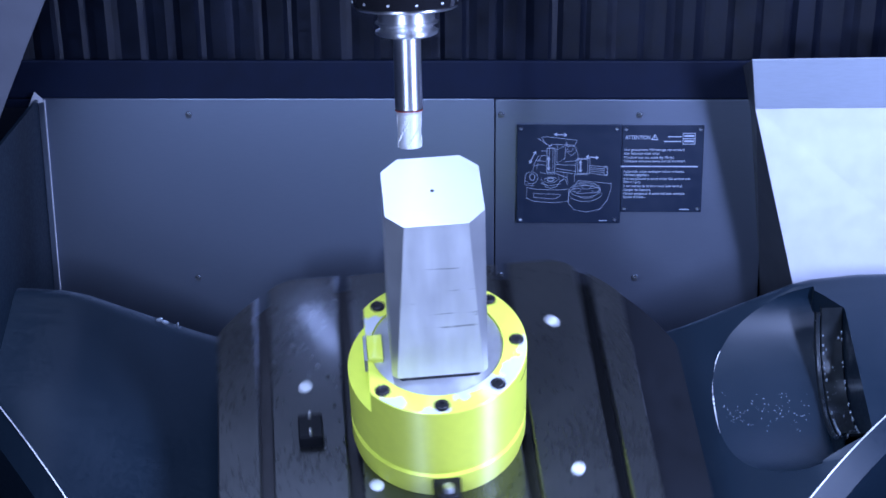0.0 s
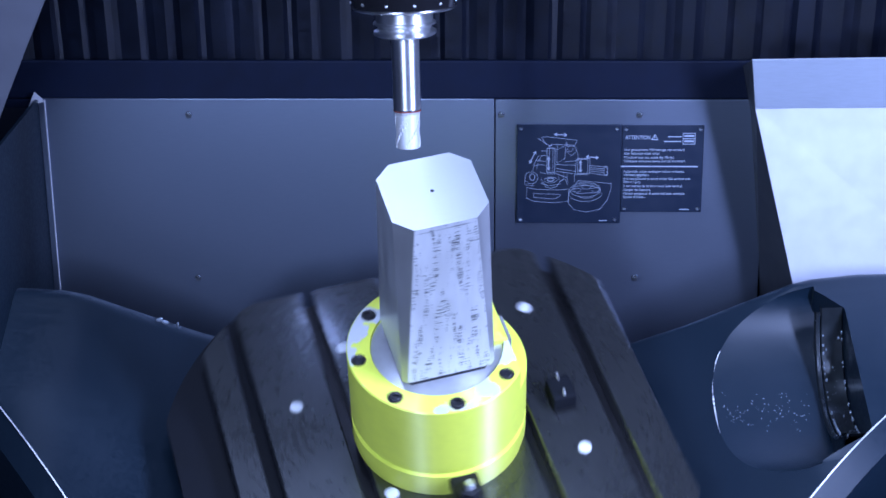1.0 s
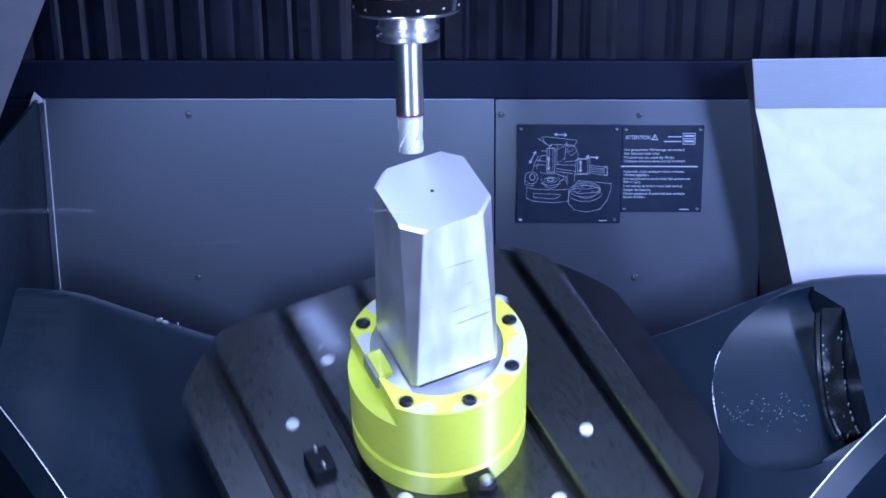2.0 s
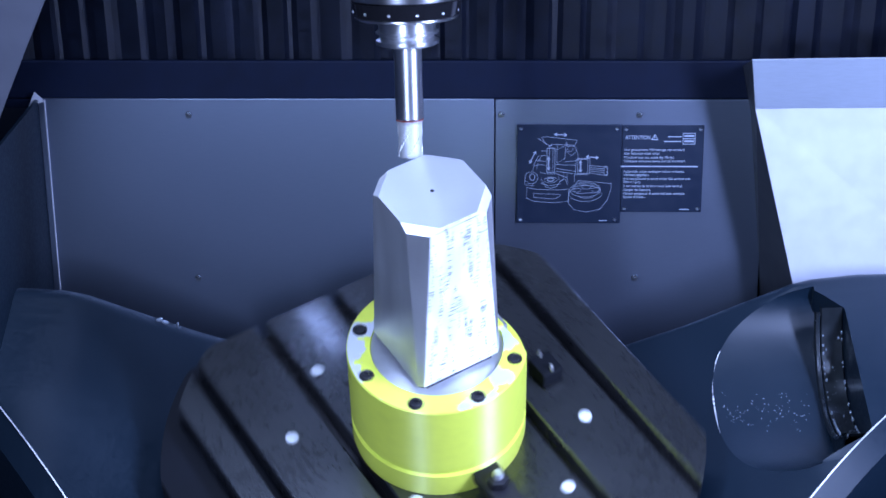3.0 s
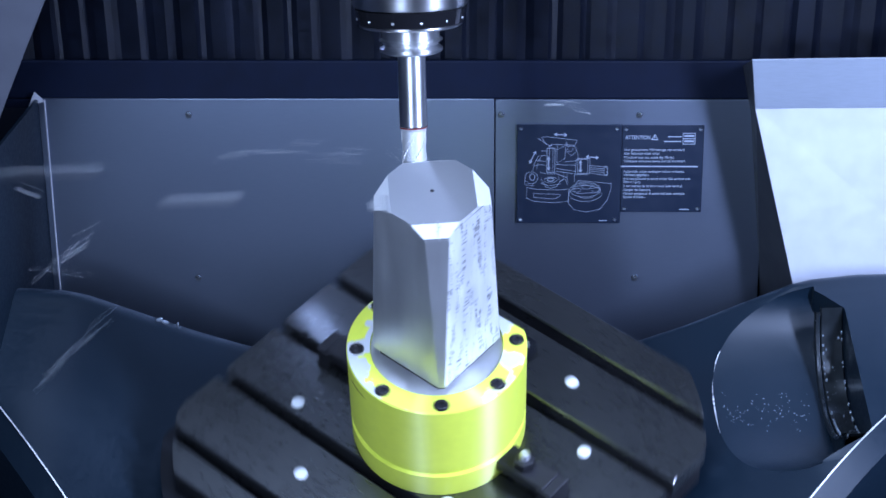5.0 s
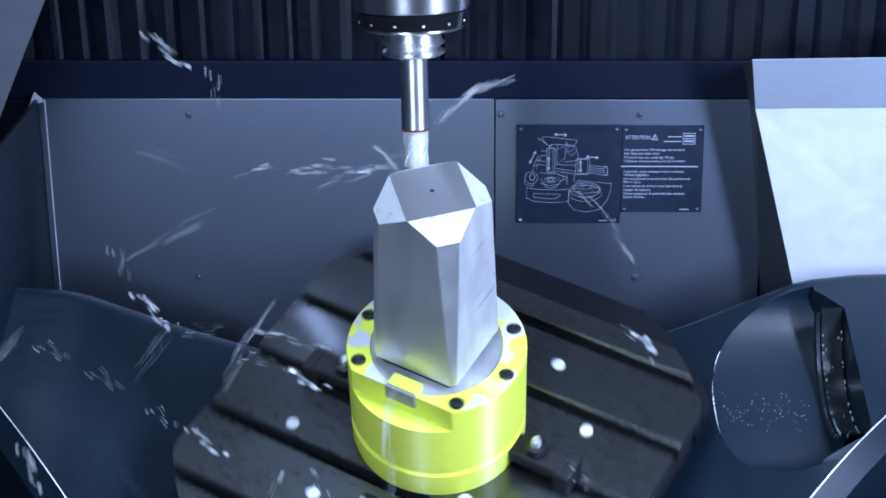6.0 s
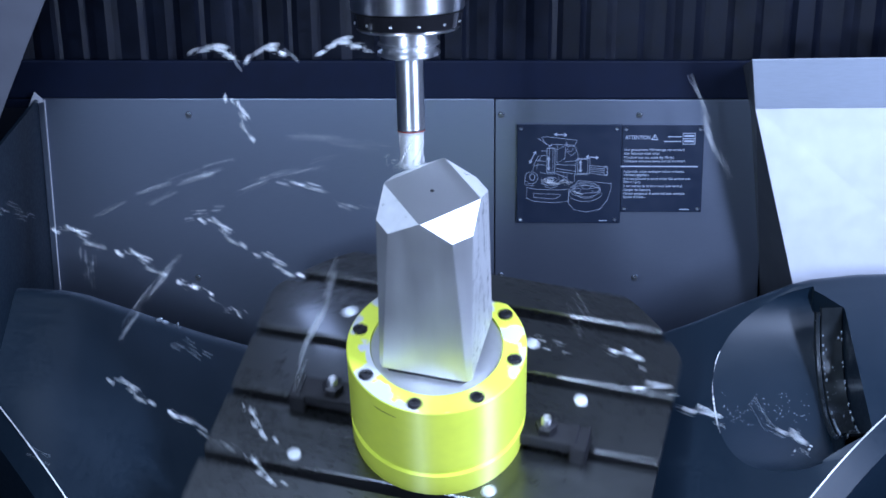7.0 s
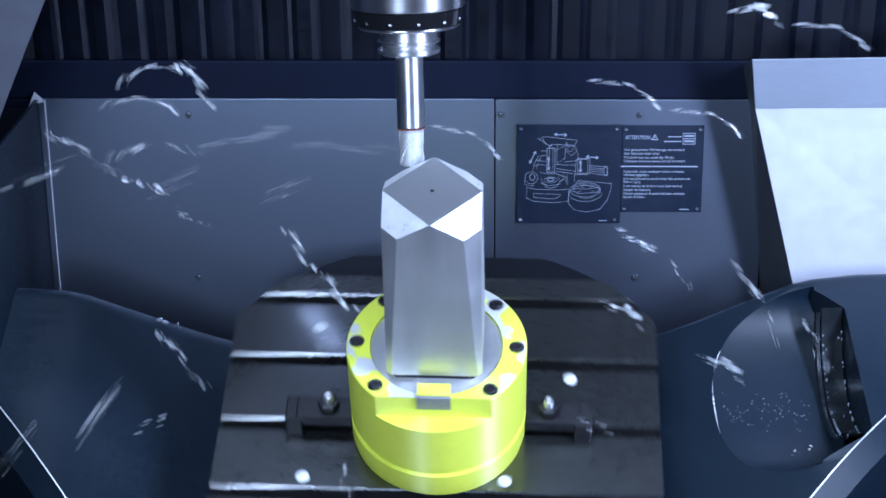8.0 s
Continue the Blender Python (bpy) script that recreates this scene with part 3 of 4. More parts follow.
# ---- the turning table; its x axis runs along the T-slots ----
table = empty("rotary_table", label="dark oiled steel rotary table with T-slots and flats", category="machine table")
R_T, FLAT = 0.308, 0.256


def strip(y0, y1, x_max=FLAT, r=R_T, n=14):
    """The outline of the table between two lines across it."""
    ys = [y0 + (y1 - y0) * i / n for i in range(n + 1)]
    half = [min(x_max, math.sqrt(max(0, r * r - y * y))) for y in ys]
    return [(h, y) for h, y in zip(half, ys)] + [(-h, y) for h, y in zip(half[::-1], ys[::-1])]


SLOT = 0.0075
EDGES = [-0.243, -0.2 - SLOT, -0.2 + SLOT, -0.1 - SLOT, -0.1 + SLOT, -SLOT, SLOT, 0.1 - SLOT, 0.1 + SLOT, 0.2 - SLOT, 0.2 + SLOT, 0.256]
for y0, y1 in zip(EDGES[::2], EDGES[1::2]):
    bm = prism(B(), strip(y0, y1), -0.024, 0.0)
    bmesh.ops.bevel(bm, geom=[e for e in bm.edges if abs(e.verts[0].co.z) < 1e-6 and abs(e.verts[1].co.z) < 1e-6], offset=0.0018, segments=1, affect="EDGES")
    part("slotted_land", bm, TABLE, table)
part("base_plate", prism(B(), strip(-0.159, 0.252, x_max=0.252, r=0.304, n=40), -0.062, -0.0243), BLACK, table, "black lower table body")
bm = prism(B(), strip(-0.302, -0.160, r=0.325, n=30), -0.050, -0.0255)
part("edge_cover", bm, RUBBER, table, "matt black edge cover")
for r, a in ((0.1092, -45), (0.1092, 135), (0.2146, -45), (0.2146, 135)):
    part("plug", lathe(B(), [(0, 0.0035), (0.005, 0.0032), (0.0078, 0.0015), (0.008, 0.0002)], 20), PLUG, table, "white hole plug", True,
         Matrix.Translation((r * math.cos(radians(a)), r * math.sin(radians(a)), 0)))
for a, b in ((1, 1), (1, -1), (-1, 1), (-1, -1)):
    p = Matrix.Rotation(radians(-45), 3, "Z") @ Vector((0.0528 * a, 0.1619 * b, 0))
    part("plug", lathe(B(), [(0, 0.0035), (0.005, 0.0032), (0.0078, 0.0015), (0.008, 0.0002)], 20), PLUG, table, "white hole plug", True, Matrix.Translation(p))

# ---- the yellow fixture ----
H = 0.1437
fixture = empty("chuck_fixture", label="lime yellow round workholding fixture with worn edges and black bolts", category="fixture")
SHELF = 0.112
bm = lathe(B(), [(0.0, SHELF), (0.1, SHELF), (0.1, 0.046), (0.0965, 0.044), (0.0965, 0.036), (0.1, 0.034), (0.1, 0.010), (0.098, 0.0), (0.0, 0.0)], 96)
part("lower_body", bm, YELLOW, fixture, smooth=True)
bm = lathe(B(), [(0.0, SHELF + 0.00005), (0.1, SHELF + 0.00005), (0.1, H - 0.0015), (0.0985, H), (0.0740, H), (0.0735, H - 0.004), (0.0, H - 0.004)], 96)
cut_edges = bmesh.ops.bisect_plane(bm, geom=bm.verts[:] + bm.edges[:] + bm.faces[:], dist=1e-6, plane_co=(0, 0.0775, 0), plane_no=(0, 1, 0), clear_outer=True)["geom_cut"]
bmesh.ops.contextual_create(bm, geom=[e for e in cut_edges if isinstance(e, bmesh.types.BMEdge)])
upper = part("upper_body", bm, WORN_YELLOW, fixture, "yellow upper ring cut flat on one side, paint worn at the bolts", True)
bm = B()
for i in range(8):
    a = radians(-117 + 1.9 * i)
    box(bm, -0.0004, 0.0003, -0.0017, 0.0017, -0.0003, 0.0003, Matrix.Translation((0.1 * math.cos(a), 0.1 * math.sin(a), 0.1265)) @ Matrix.Rotation(a, 4, "Z"))
part("scratch", bm, BLACK, fixture, "thin dark scratch in the paint")
tongue = part("key_tongue", box(B(), -0.018, 0.018, 0.060, 0.0770, H - 0.004, H + 0.0045, bevel=0.0012), YELLOW, fixture)
part("key_face", box(B(), -0.0185, 0.0185, 0.0772, 0.0810, H - 0.016, H + 0.0030, bevel=0.0008), BARE, tongue, "bare steel key face")
part("seat_disc", lathe(B(), [(0, H - 0.0025), (0.0715, H - 0.0025), (0.0733, H - 0.0035), (0.0733, H - 0.006)], 64), SEAT, fixture, "bare grey steel seat disc", True)


def socket_bolt():
    bm = B()
    lathe(bm, [(0.0034, -0.006), (0.0034, 0.0012), (0.0058, 0.0016), (0.0066, 0.0008), (0.0068, -0.0006), (0.0084, -0.0006), (0.0086, -0.003)], 24)
    lathe(bm, [(0, -0.0008), (0.0036, -0.0008)], 6)
    return bm


bolt_me = mesh_of("bolt", socket_bolt(), BLACK, True)
for k in range(8):
    if k == 2:
        continue
    a = radians(45 * k - 1.3)
    bo = new("bolt", bolt_me)
    bo.parent = upper
    bo.matrix_basis = Matrix.Translation((0.0885 * math.cos(a), 0.0885 * math.sin(a), H + 0.0012))

# clamps in the middle slot and at the back
def strap_clamp(turn, r0=0.098, r1=0.176):
    c = empty("table_clamp", label="black steel strap clamp bolted into a table slot", category="clamp", group="table clamps")
    g = Matrix.Rotation(radians(turn), 4, "Z")
    strap = part("strap", box(B(), r0, r1 - 0.012, -0.016, 0.016, 0.016, 0.032, g, 0.0025), BLACK, c)
    part("heel_block", box(B(), r1 - 0.020, r1, -0.018, 0.018, 0.0005, 0.030, g, 0.002), BLACK, c)
    bm = lathe(B(), [(0, 0.052), (0.005, 0.052), (0.006, 0.050), (0.006, 0.033)], 20, g @ Matrix.Translation((r0 + 0.028, 0, 0)))
    part("stud", bm, STEEL, strap, "steel threaded stud", True)
    part("nut", lathe(B(), [(0.006, 0.0335), (0.0125, 0.0335), (0.0125, 0.043), (0.006, 0.0445)], 6, g @ Matrix.Translation((r0 + 0.028, 0, 0))), BLACK, strap)
    return c



def stop_block():
    c = empty("stop_block", label="black steel stop block with two small pins on the table", category="stop block")
    block = part("block", box(B(), -0.017, 0.017, 0.134, 0.162, 0.0004, 0.022, None, 0.002), RUBBER, c)
    for x in (-0.013, 0.012):
        part("pin", lathe(B(), [(0, 0.031), (0.0016, 0.0305), (0.002, 0.022)], 12), STEEL, block, "small steel pin", True, Matrix.Translation((x, 0.148, 0)))
    return c


clamps = [strap_clamp(0), strap_clamp(180), stop_block()]

# ---- the aluminium blank and the material that is cut from its corners ----
Z0, Z1 = 0.1510, 0.377


def octagon(h, leg, z):
    return [Vector(p) for p in ((h, -h + leg, z), (h, h - leg, z), (h - leg, h, z), (-h + leg, h, z), (-h, h - leg, z), (-h, -h + leg, z), (-h + leg, -h, z), (h - leg, -h, z))]


def blank_solid():
    bm = B()
    lo = [bm.verts.new(v) for v in octagon(0.0520, 0.005, Z0)]
    hi = [bm.verts.new(v) for v in octagon(0.0507, 0.018, Z1)]
    bm.faces.new(hi)
    bm.faces.new(lo[::-1])
    for i in range(8):
        j = (i + 1) % 8
        bm.faces.new((lo[i], lo[j], hi[j], hi[i]))
    return bm


def cut(bm, co, no):
    """Keeps the side of a plane away from no, and closes the cut."""
    r = bmesh.ops.bisect_plane(bm, geom=bm.verts[:] + bm.edges[:] + bm.faces[:], dist=1e-6, plane_co=co, plane_no=no, clear_outer=True)
    edges = [e for e in r["geom_cut"] if isinstance(e, bmesh.types.BMEdge)]
    if edges:
        bmesh.ops.contextual_create(bm, geom=edges)


DROP, STAGES = 0.85, 6
S_FIRST, S_LAST = 0.0834, 0.0515


def cut_plane(k, stage):
    """The plane of a cut at corner k: stage 0 touches the corner, the last one reaches the middle of the sides."""
    a = radians(45 + 90 * k)
    s = (S_FIRST + (S_LAST - S_FIRST) * stage / STAGES) / math.sqrt(2)
    return Vector((s * math.cos(a), s * math.sin(a), Z1)), Vector((math.cos(a) * DROP, math.sin(a) * DROP, 1)).normalized()


blank = empty("workpiece", label="tapered square aluminium blank with chamfered corners, being milled", category="workpiece")
bm = blank_solid()
for k in range(4):
    cut(bm, *cut_plane(k, STAGES))


def dress(ob):
    """Gives the milled top and the cut facets their own finish."""
    ob.data.materials.append(ALU_TOP)
    ob.data.materials.append(ALU_CUT)
    ob.data.materials.append(ALU_SMOOTH)
    for f in ob.data.polygons:
        if f.normal.z > 0.97:
            f.material_index = 1
        elif f.normal.z > 0.2:
            f.material_index = 2
        elif abs(f.normal.x) < 0.9:
            f.material_index = 3


dress(part("blank_body", bm, ALU, blank))
# inset black foot: the shadow between blank and seat is put into its colour
bm = B()
prism(bm, [v.xy for v in octagon(0.0475, 0.006, 0)], H - 0.0024, Z0 - 0.0002)
part("shadow_gap_foot", bm, BLACK, blank, "black recessed foot standing in for the shadow gap under the blank")
part("centre_mark", lathe(B(), [(0, 0.0003), (0.0012, 0.0003), (0.0022, 0.0001)], 16), BLACK, blank, "small centre mark", True, Matrix.Translation((0, 0, Z1)))
slices = []
for k in range(4):
    a = radians(45 + 90 * k)
    along = Vector((-math.sin(a), math.cos(a), 0))
    for j in range(STAGES):
        for n, (lo, hi) in enumerate(((-0.2, -0.011), (-0.011, 0.002), (0.002, 0.013), (0.013, 0.2))):
            bm = blank_solid()
            cut(bm, *cut_plane(k, j))
            co, no = cut_plane(k, j + 1)
            cut(bm, co, -no)
            if bm.faces:
                cut(bm, along * hi, along)
            if bm.faces:
                cut(bm, along * lo, -along)
            if not bm.faces:
                bm.free()
                continue
            s = part("cut_fragment", bm, ALU)
            dress(s)
            tagged(s, "thin aluminium fragment milled off the blank's corner", "metal fragment", "milled fragments")
            slices.append((k, j, n, s))

# ---- spindle and tool; the tip of the tool is its origin ----
spindle = empty("spindle", label="polished steel milling spindle with tool holder and cutter", category="spindle")
RIM = 0.1445
bm = lathe(B(), [(0.0, RIM), (0.0300, RIM), (0.0500, RIM + 0.0012), (0.0530, RIM + 0.0030), (0.0530, RIM + 0.0045), (0.0500, RIM + 0.0055), (0.0500, RIM + 0.0215), (0.0575, RIM + 0.0225), (0.0590, RIM + 0.0250), (0.0590, 0.60), (0, 0.60)], 96)
part("spindle_nose", bm, CHROME, spindle, "ground steel spindle nose", True)
seal_ring = part("seal_ring", lathe(B(), [(0.0495, RIM + 0.0052), (0.0545, RIM + 0.0056), (0.0575, RIM + 0.0210), (0.0495, RIM + 0.0218)], 96), GLOSS, spindle, "glossy black ring with small air holes", True)
hole_me = mesh_of("air_hole", lathe(B(), [(0.0, 0.0001), (0.0010, 0.0002), (0.0013, 0.0006), (0.0016, 0.0003), (0.0018, -0.001)], 14), STEEL, True)
for k in range(12):
    a = radians(30 * k + 12)
    h = new("air_hole", hole_me)
    h.parent = seal_ring
    h.matrix_basis = Matrix.Rotation(a, 4, "Z") @ Matrix.Translation((0.0555, 0, RIM + 0.011)) @ Matrix.Rotation(radians(80), 4, "Y")
bm = lathe(B(), [(0.0, 0.114), (0.0140, 0.114), (0.0146, 0.1165), (0.0270, 0.1175), (0.0322, 0.1200), (0.0325, 0.1215), (0.0325, 0.1235), (0.0275, 0.1265), (0.0275, 0.1280),
                 (0.0325, 0.1310), (0.0325, 0.1325), (0.0300, 0.1332), (0.0295, 0.1345), (0.0295, 0.1460), (0.0, 0.1460)], 72)
part("tool_holder", bm, STEEL, spindle, "polished taper tool holder flange", True)
part("shank", lathe(B(), [(0, 0.0415), (0.0142, 0.0415), (0.0144, 0.0430), (0.0144, 0.117)], 48), STEEL, spindle, "polished cylindrical shank", True)
part("marking_ring", lathe(B(), [(0.0139, 0.0395), (0.01455, 0.0395), (0.01455, 0.0406), (0.0139, 0.0406)], 48), RED, spindle, "thin red ring", True)


def cutter():
    bm = B()
    lathe(bm, [(0, 0.0), (0.0108, 0.0), (0.0118, 0.001), (0.0124, 0.036), (0.0140, 0.0392), (0, 0.0392)], 40)
    for i in range(4):
        for j in range(10):
            a = radians(90 * i + j * 11)
            box(bm, 0.0105, 0.0128, -0.0026, 0.0026, 0, 0.0036, Matrix.Translation((0, 0, 0.0008 + j * 0.0036)) @ Matrix.Rotation(a, 4, "Z"))
    return bm


part("cutter", cutter(), CUTTER, spindle, "spinning bright end mill")

# ---- chips thrown off by the cutter: little strings of curled flakes ----
CONTACT = LEAN @ Vector((-0.022, 0.052, 0.370))
rnd = random.Random(11)


def chip_string(length, count, size):
    """A trail of curled flakes, clumped along a line, that fly as one."""
    bm = B()
    clumps = [rnd.uniform(-0.5, 0.5) for i in range(max(1, count // 4))]
    for k in range(count):
        u = rnd.uniform(-0.5, 0.5) if k % 3 else rnd.choice(clumps) + rnd.gauss(0, 0.025)
        u = max(-0.5, min(0.5, u))
        at = Vector((u * length, 0.004 * math.sin(u * 9) + rnd.gauss(0, 0.0016), 0.004 * math.cos(u * 7) - 0.004 + rnd.gauss(0, 0.0016)))
        s = size * rnd.choice((0.35, 0.5, 0.7, 1.0, 1.5))
        m = Matrix.Translation(at) @ pose(0, 0, 0, rnd.uniform(0, 360), rnd.uniform(-50, 50), rnd.uniform(-60, 60))
        prev = None
        for i in range(5):
            a = -1.6 + 0.8 * i
            w = s * (0.35, 0.6, 0.7, 0.5, 0.2)[i]
            p = Vector((s * math.sin(a) * 0.9, 0, s * 0.55 * math.cos(a)))
            pair = [bm.verts.new(m @ (p - Vector((0, w, 0)))), bm.verts.new(m @ (p + Vector((0, w, 0.2 * w))))]
            if prev:
                bm.faces.new((prev[0], pair[0], pair[1], prev[1]))
            prev = pair
    bmesh.ops.solidify(bm, geom=bm.faces[:], thickness=0.0002)
    return bm


STRING_SIZES = ((0.140, 62, 0.0022), (0.105, 46, 0.0022), (0.085, 36, 0.0021), (0.060, 25, 0.0023), (0.035, 14, 0.0023), (0.110, 34, 0.0013), (0.080, 15, 0.0022), (0.010, 2, 0.0032))
STRINGS = [mesh_of("metal_chip", chip_string(*p), CHIP) for p in STRING_SIZES]
chips = []


def throw(t, way, speed, mesh, bound=9.0):
    c = tagged(new("metal_chip", mesh), "small curled bright aluminium chips flying from the cutter", "metal chip", "flying chips", "stuff")
    chips.append((c, t, Vector(way).normalized() * speed, rnd.uniform(-120, 120), bound))


def trail_rows(keep, t0, spin):
    """Lies upright inside the blank until it is cut, then trails along its path."""
    upright = LEAN @ Vector((0, 0, 1)) - LEAN @ Vector((0, 0, 0))
    rest = LEAN @ Vector((0, 0, 0.27))
    turn = Vector((1, 0, 0)).rotation_difference(upright)
    first = Matrix.Translation(rest) @ turn.to_matrix().to_4x4()
    rows, old = [(0.0, first), (t0 - 0.05, first)], upright
    for i, (t, p) in enumerate(keep):
        way = (keep[i + 1][1] - p if i + 1 < len(keep) else p - keep[i - 1][1])
        way = way.normalized() if way.length > 1e-6 else old
        if i == 0:
            half = (old + way).normalized() if (old + way).length > 0.2 else Vector((-1, 0, 0))
            turn = old.rotation_difference(half) @ turn
            rows.append((t0 - 0.025, Matrix.Translation(rest.lerp(p, 0.5)) @ turn.to_matrix().to_4x4()))
            old = half
        if old.dot(way) < 0.1:
            way = (old + way * 1.05).normalized() if (old + way).length > 0.2 else old
        turn = old.rotation_difference(way) @ turn
        old = way
        rows.append((t, Matrix.Translation(p) @ turn.to_matrix().to_4x4() @ pose(0, 0, 0, spin * (t - t0))))
    return rows


def fall(p, v, t, bound=9.0):
    """Free flight from a place down into the tray, off the walls that it meets."""
    places, p, v, step = [], p.copy(), v.copy(), 1 / 30
    while True:
        places.append((t, p.copy()))
        if p.z <= -0.79 or t > 8.3:
            break
        p += v * step
        v.z -= 9.8 * step
        t += step
        if p.y > 0.315 - 0.098 * (p.z - 0.21):
            p.y, v.y = 0.315 - 0.098 * (p.z - 0.21), -0.35 * v.y
        if abs(p.x) > min(bound, 1.3):
            p.x, v.x, v.z = math.copysign(min(bound, 1.3), p.x), -0.72 * v.x, 0.2 + 0.3 * v.z
            bound = 9.0
        p.y, p.z = max(-2.9, p.y), max(-0.79, p.z)
    keep = places[:10] + places[10::2]
    return keep if keep[-1] == places[-1] else keep + [places[-1]]


def chip_rows(t0, v, spin, bound):
    return trail_rows(fall(CONTACT, v, t0, bound), t0, spin)


# trails of chips placed to suit the camera, all in one upright plane, a few standing in for coolant mist: the time,
# then where each one is (x, z), which way it flies and how long it is
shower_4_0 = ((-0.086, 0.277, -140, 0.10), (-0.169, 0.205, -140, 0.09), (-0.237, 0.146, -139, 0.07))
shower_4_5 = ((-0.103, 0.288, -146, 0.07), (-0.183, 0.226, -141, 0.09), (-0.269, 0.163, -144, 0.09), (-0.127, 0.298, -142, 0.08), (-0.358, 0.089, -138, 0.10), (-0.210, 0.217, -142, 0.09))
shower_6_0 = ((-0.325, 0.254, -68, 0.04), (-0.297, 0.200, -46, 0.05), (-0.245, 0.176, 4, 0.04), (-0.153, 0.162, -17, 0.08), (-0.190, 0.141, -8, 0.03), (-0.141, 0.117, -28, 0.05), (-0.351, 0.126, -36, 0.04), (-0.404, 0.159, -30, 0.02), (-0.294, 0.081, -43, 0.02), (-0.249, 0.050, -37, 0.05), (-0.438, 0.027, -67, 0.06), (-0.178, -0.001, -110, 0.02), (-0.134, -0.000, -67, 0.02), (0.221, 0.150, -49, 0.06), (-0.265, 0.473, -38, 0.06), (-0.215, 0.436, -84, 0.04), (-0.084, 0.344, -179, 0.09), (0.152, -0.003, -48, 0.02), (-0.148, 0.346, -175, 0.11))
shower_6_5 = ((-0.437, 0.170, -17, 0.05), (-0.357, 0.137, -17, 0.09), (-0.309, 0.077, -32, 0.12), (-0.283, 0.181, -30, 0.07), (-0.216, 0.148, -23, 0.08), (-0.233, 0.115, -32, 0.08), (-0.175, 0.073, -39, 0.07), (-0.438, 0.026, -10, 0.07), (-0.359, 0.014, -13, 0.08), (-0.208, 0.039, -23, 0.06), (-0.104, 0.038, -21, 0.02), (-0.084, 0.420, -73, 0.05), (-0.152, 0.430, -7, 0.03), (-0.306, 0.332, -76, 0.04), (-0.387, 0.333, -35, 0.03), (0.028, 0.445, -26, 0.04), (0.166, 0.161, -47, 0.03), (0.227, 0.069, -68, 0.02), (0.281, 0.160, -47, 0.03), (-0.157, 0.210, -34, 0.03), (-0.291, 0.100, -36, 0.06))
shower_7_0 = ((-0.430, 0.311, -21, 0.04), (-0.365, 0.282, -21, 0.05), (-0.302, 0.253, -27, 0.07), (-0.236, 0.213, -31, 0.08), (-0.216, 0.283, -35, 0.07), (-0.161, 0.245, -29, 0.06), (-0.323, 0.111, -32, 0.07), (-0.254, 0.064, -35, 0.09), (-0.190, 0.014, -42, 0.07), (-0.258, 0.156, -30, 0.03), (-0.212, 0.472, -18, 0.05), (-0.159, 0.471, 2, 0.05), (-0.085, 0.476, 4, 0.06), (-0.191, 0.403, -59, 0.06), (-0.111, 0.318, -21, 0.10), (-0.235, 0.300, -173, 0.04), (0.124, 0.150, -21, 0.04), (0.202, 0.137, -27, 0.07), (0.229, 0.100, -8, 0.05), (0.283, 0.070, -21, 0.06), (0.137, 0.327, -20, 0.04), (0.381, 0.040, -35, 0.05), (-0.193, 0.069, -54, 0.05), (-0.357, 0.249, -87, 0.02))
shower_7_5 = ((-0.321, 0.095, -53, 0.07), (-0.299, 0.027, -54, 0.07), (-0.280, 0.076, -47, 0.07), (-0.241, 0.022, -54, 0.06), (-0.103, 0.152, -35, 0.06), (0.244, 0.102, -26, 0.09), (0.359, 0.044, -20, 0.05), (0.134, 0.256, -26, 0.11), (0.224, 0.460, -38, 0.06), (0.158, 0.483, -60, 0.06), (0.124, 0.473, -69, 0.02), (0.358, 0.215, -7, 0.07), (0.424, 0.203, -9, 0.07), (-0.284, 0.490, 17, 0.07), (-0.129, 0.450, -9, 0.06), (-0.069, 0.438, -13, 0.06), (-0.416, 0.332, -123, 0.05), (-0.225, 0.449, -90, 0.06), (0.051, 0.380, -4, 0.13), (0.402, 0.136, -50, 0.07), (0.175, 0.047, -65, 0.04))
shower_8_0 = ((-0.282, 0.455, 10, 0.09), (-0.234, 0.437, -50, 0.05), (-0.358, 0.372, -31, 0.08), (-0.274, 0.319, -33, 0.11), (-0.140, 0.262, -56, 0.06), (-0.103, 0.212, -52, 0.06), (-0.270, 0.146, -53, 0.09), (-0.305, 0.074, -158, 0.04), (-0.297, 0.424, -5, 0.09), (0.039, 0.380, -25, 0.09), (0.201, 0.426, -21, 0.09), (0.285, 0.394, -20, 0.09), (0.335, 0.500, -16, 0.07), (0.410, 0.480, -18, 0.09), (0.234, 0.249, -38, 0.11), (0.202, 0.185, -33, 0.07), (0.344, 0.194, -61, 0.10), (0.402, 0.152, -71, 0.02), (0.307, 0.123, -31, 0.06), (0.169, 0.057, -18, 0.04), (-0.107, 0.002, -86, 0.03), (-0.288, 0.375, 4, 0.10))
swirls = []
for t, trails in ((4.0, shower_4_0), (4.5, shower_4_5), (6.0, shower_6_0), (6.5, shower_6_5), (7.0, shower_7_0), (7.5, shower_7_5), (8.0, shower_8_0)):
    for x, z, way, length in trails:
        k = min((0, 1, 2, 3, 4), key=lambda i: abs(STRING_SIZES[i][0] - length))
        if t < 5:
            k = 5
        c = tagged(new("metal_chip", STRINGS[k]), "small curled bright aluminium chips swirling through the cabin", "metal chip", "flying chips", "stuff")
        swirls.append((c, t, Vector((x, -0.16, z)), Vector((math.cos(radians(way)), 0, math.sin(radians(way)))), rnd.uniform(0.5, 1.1)))


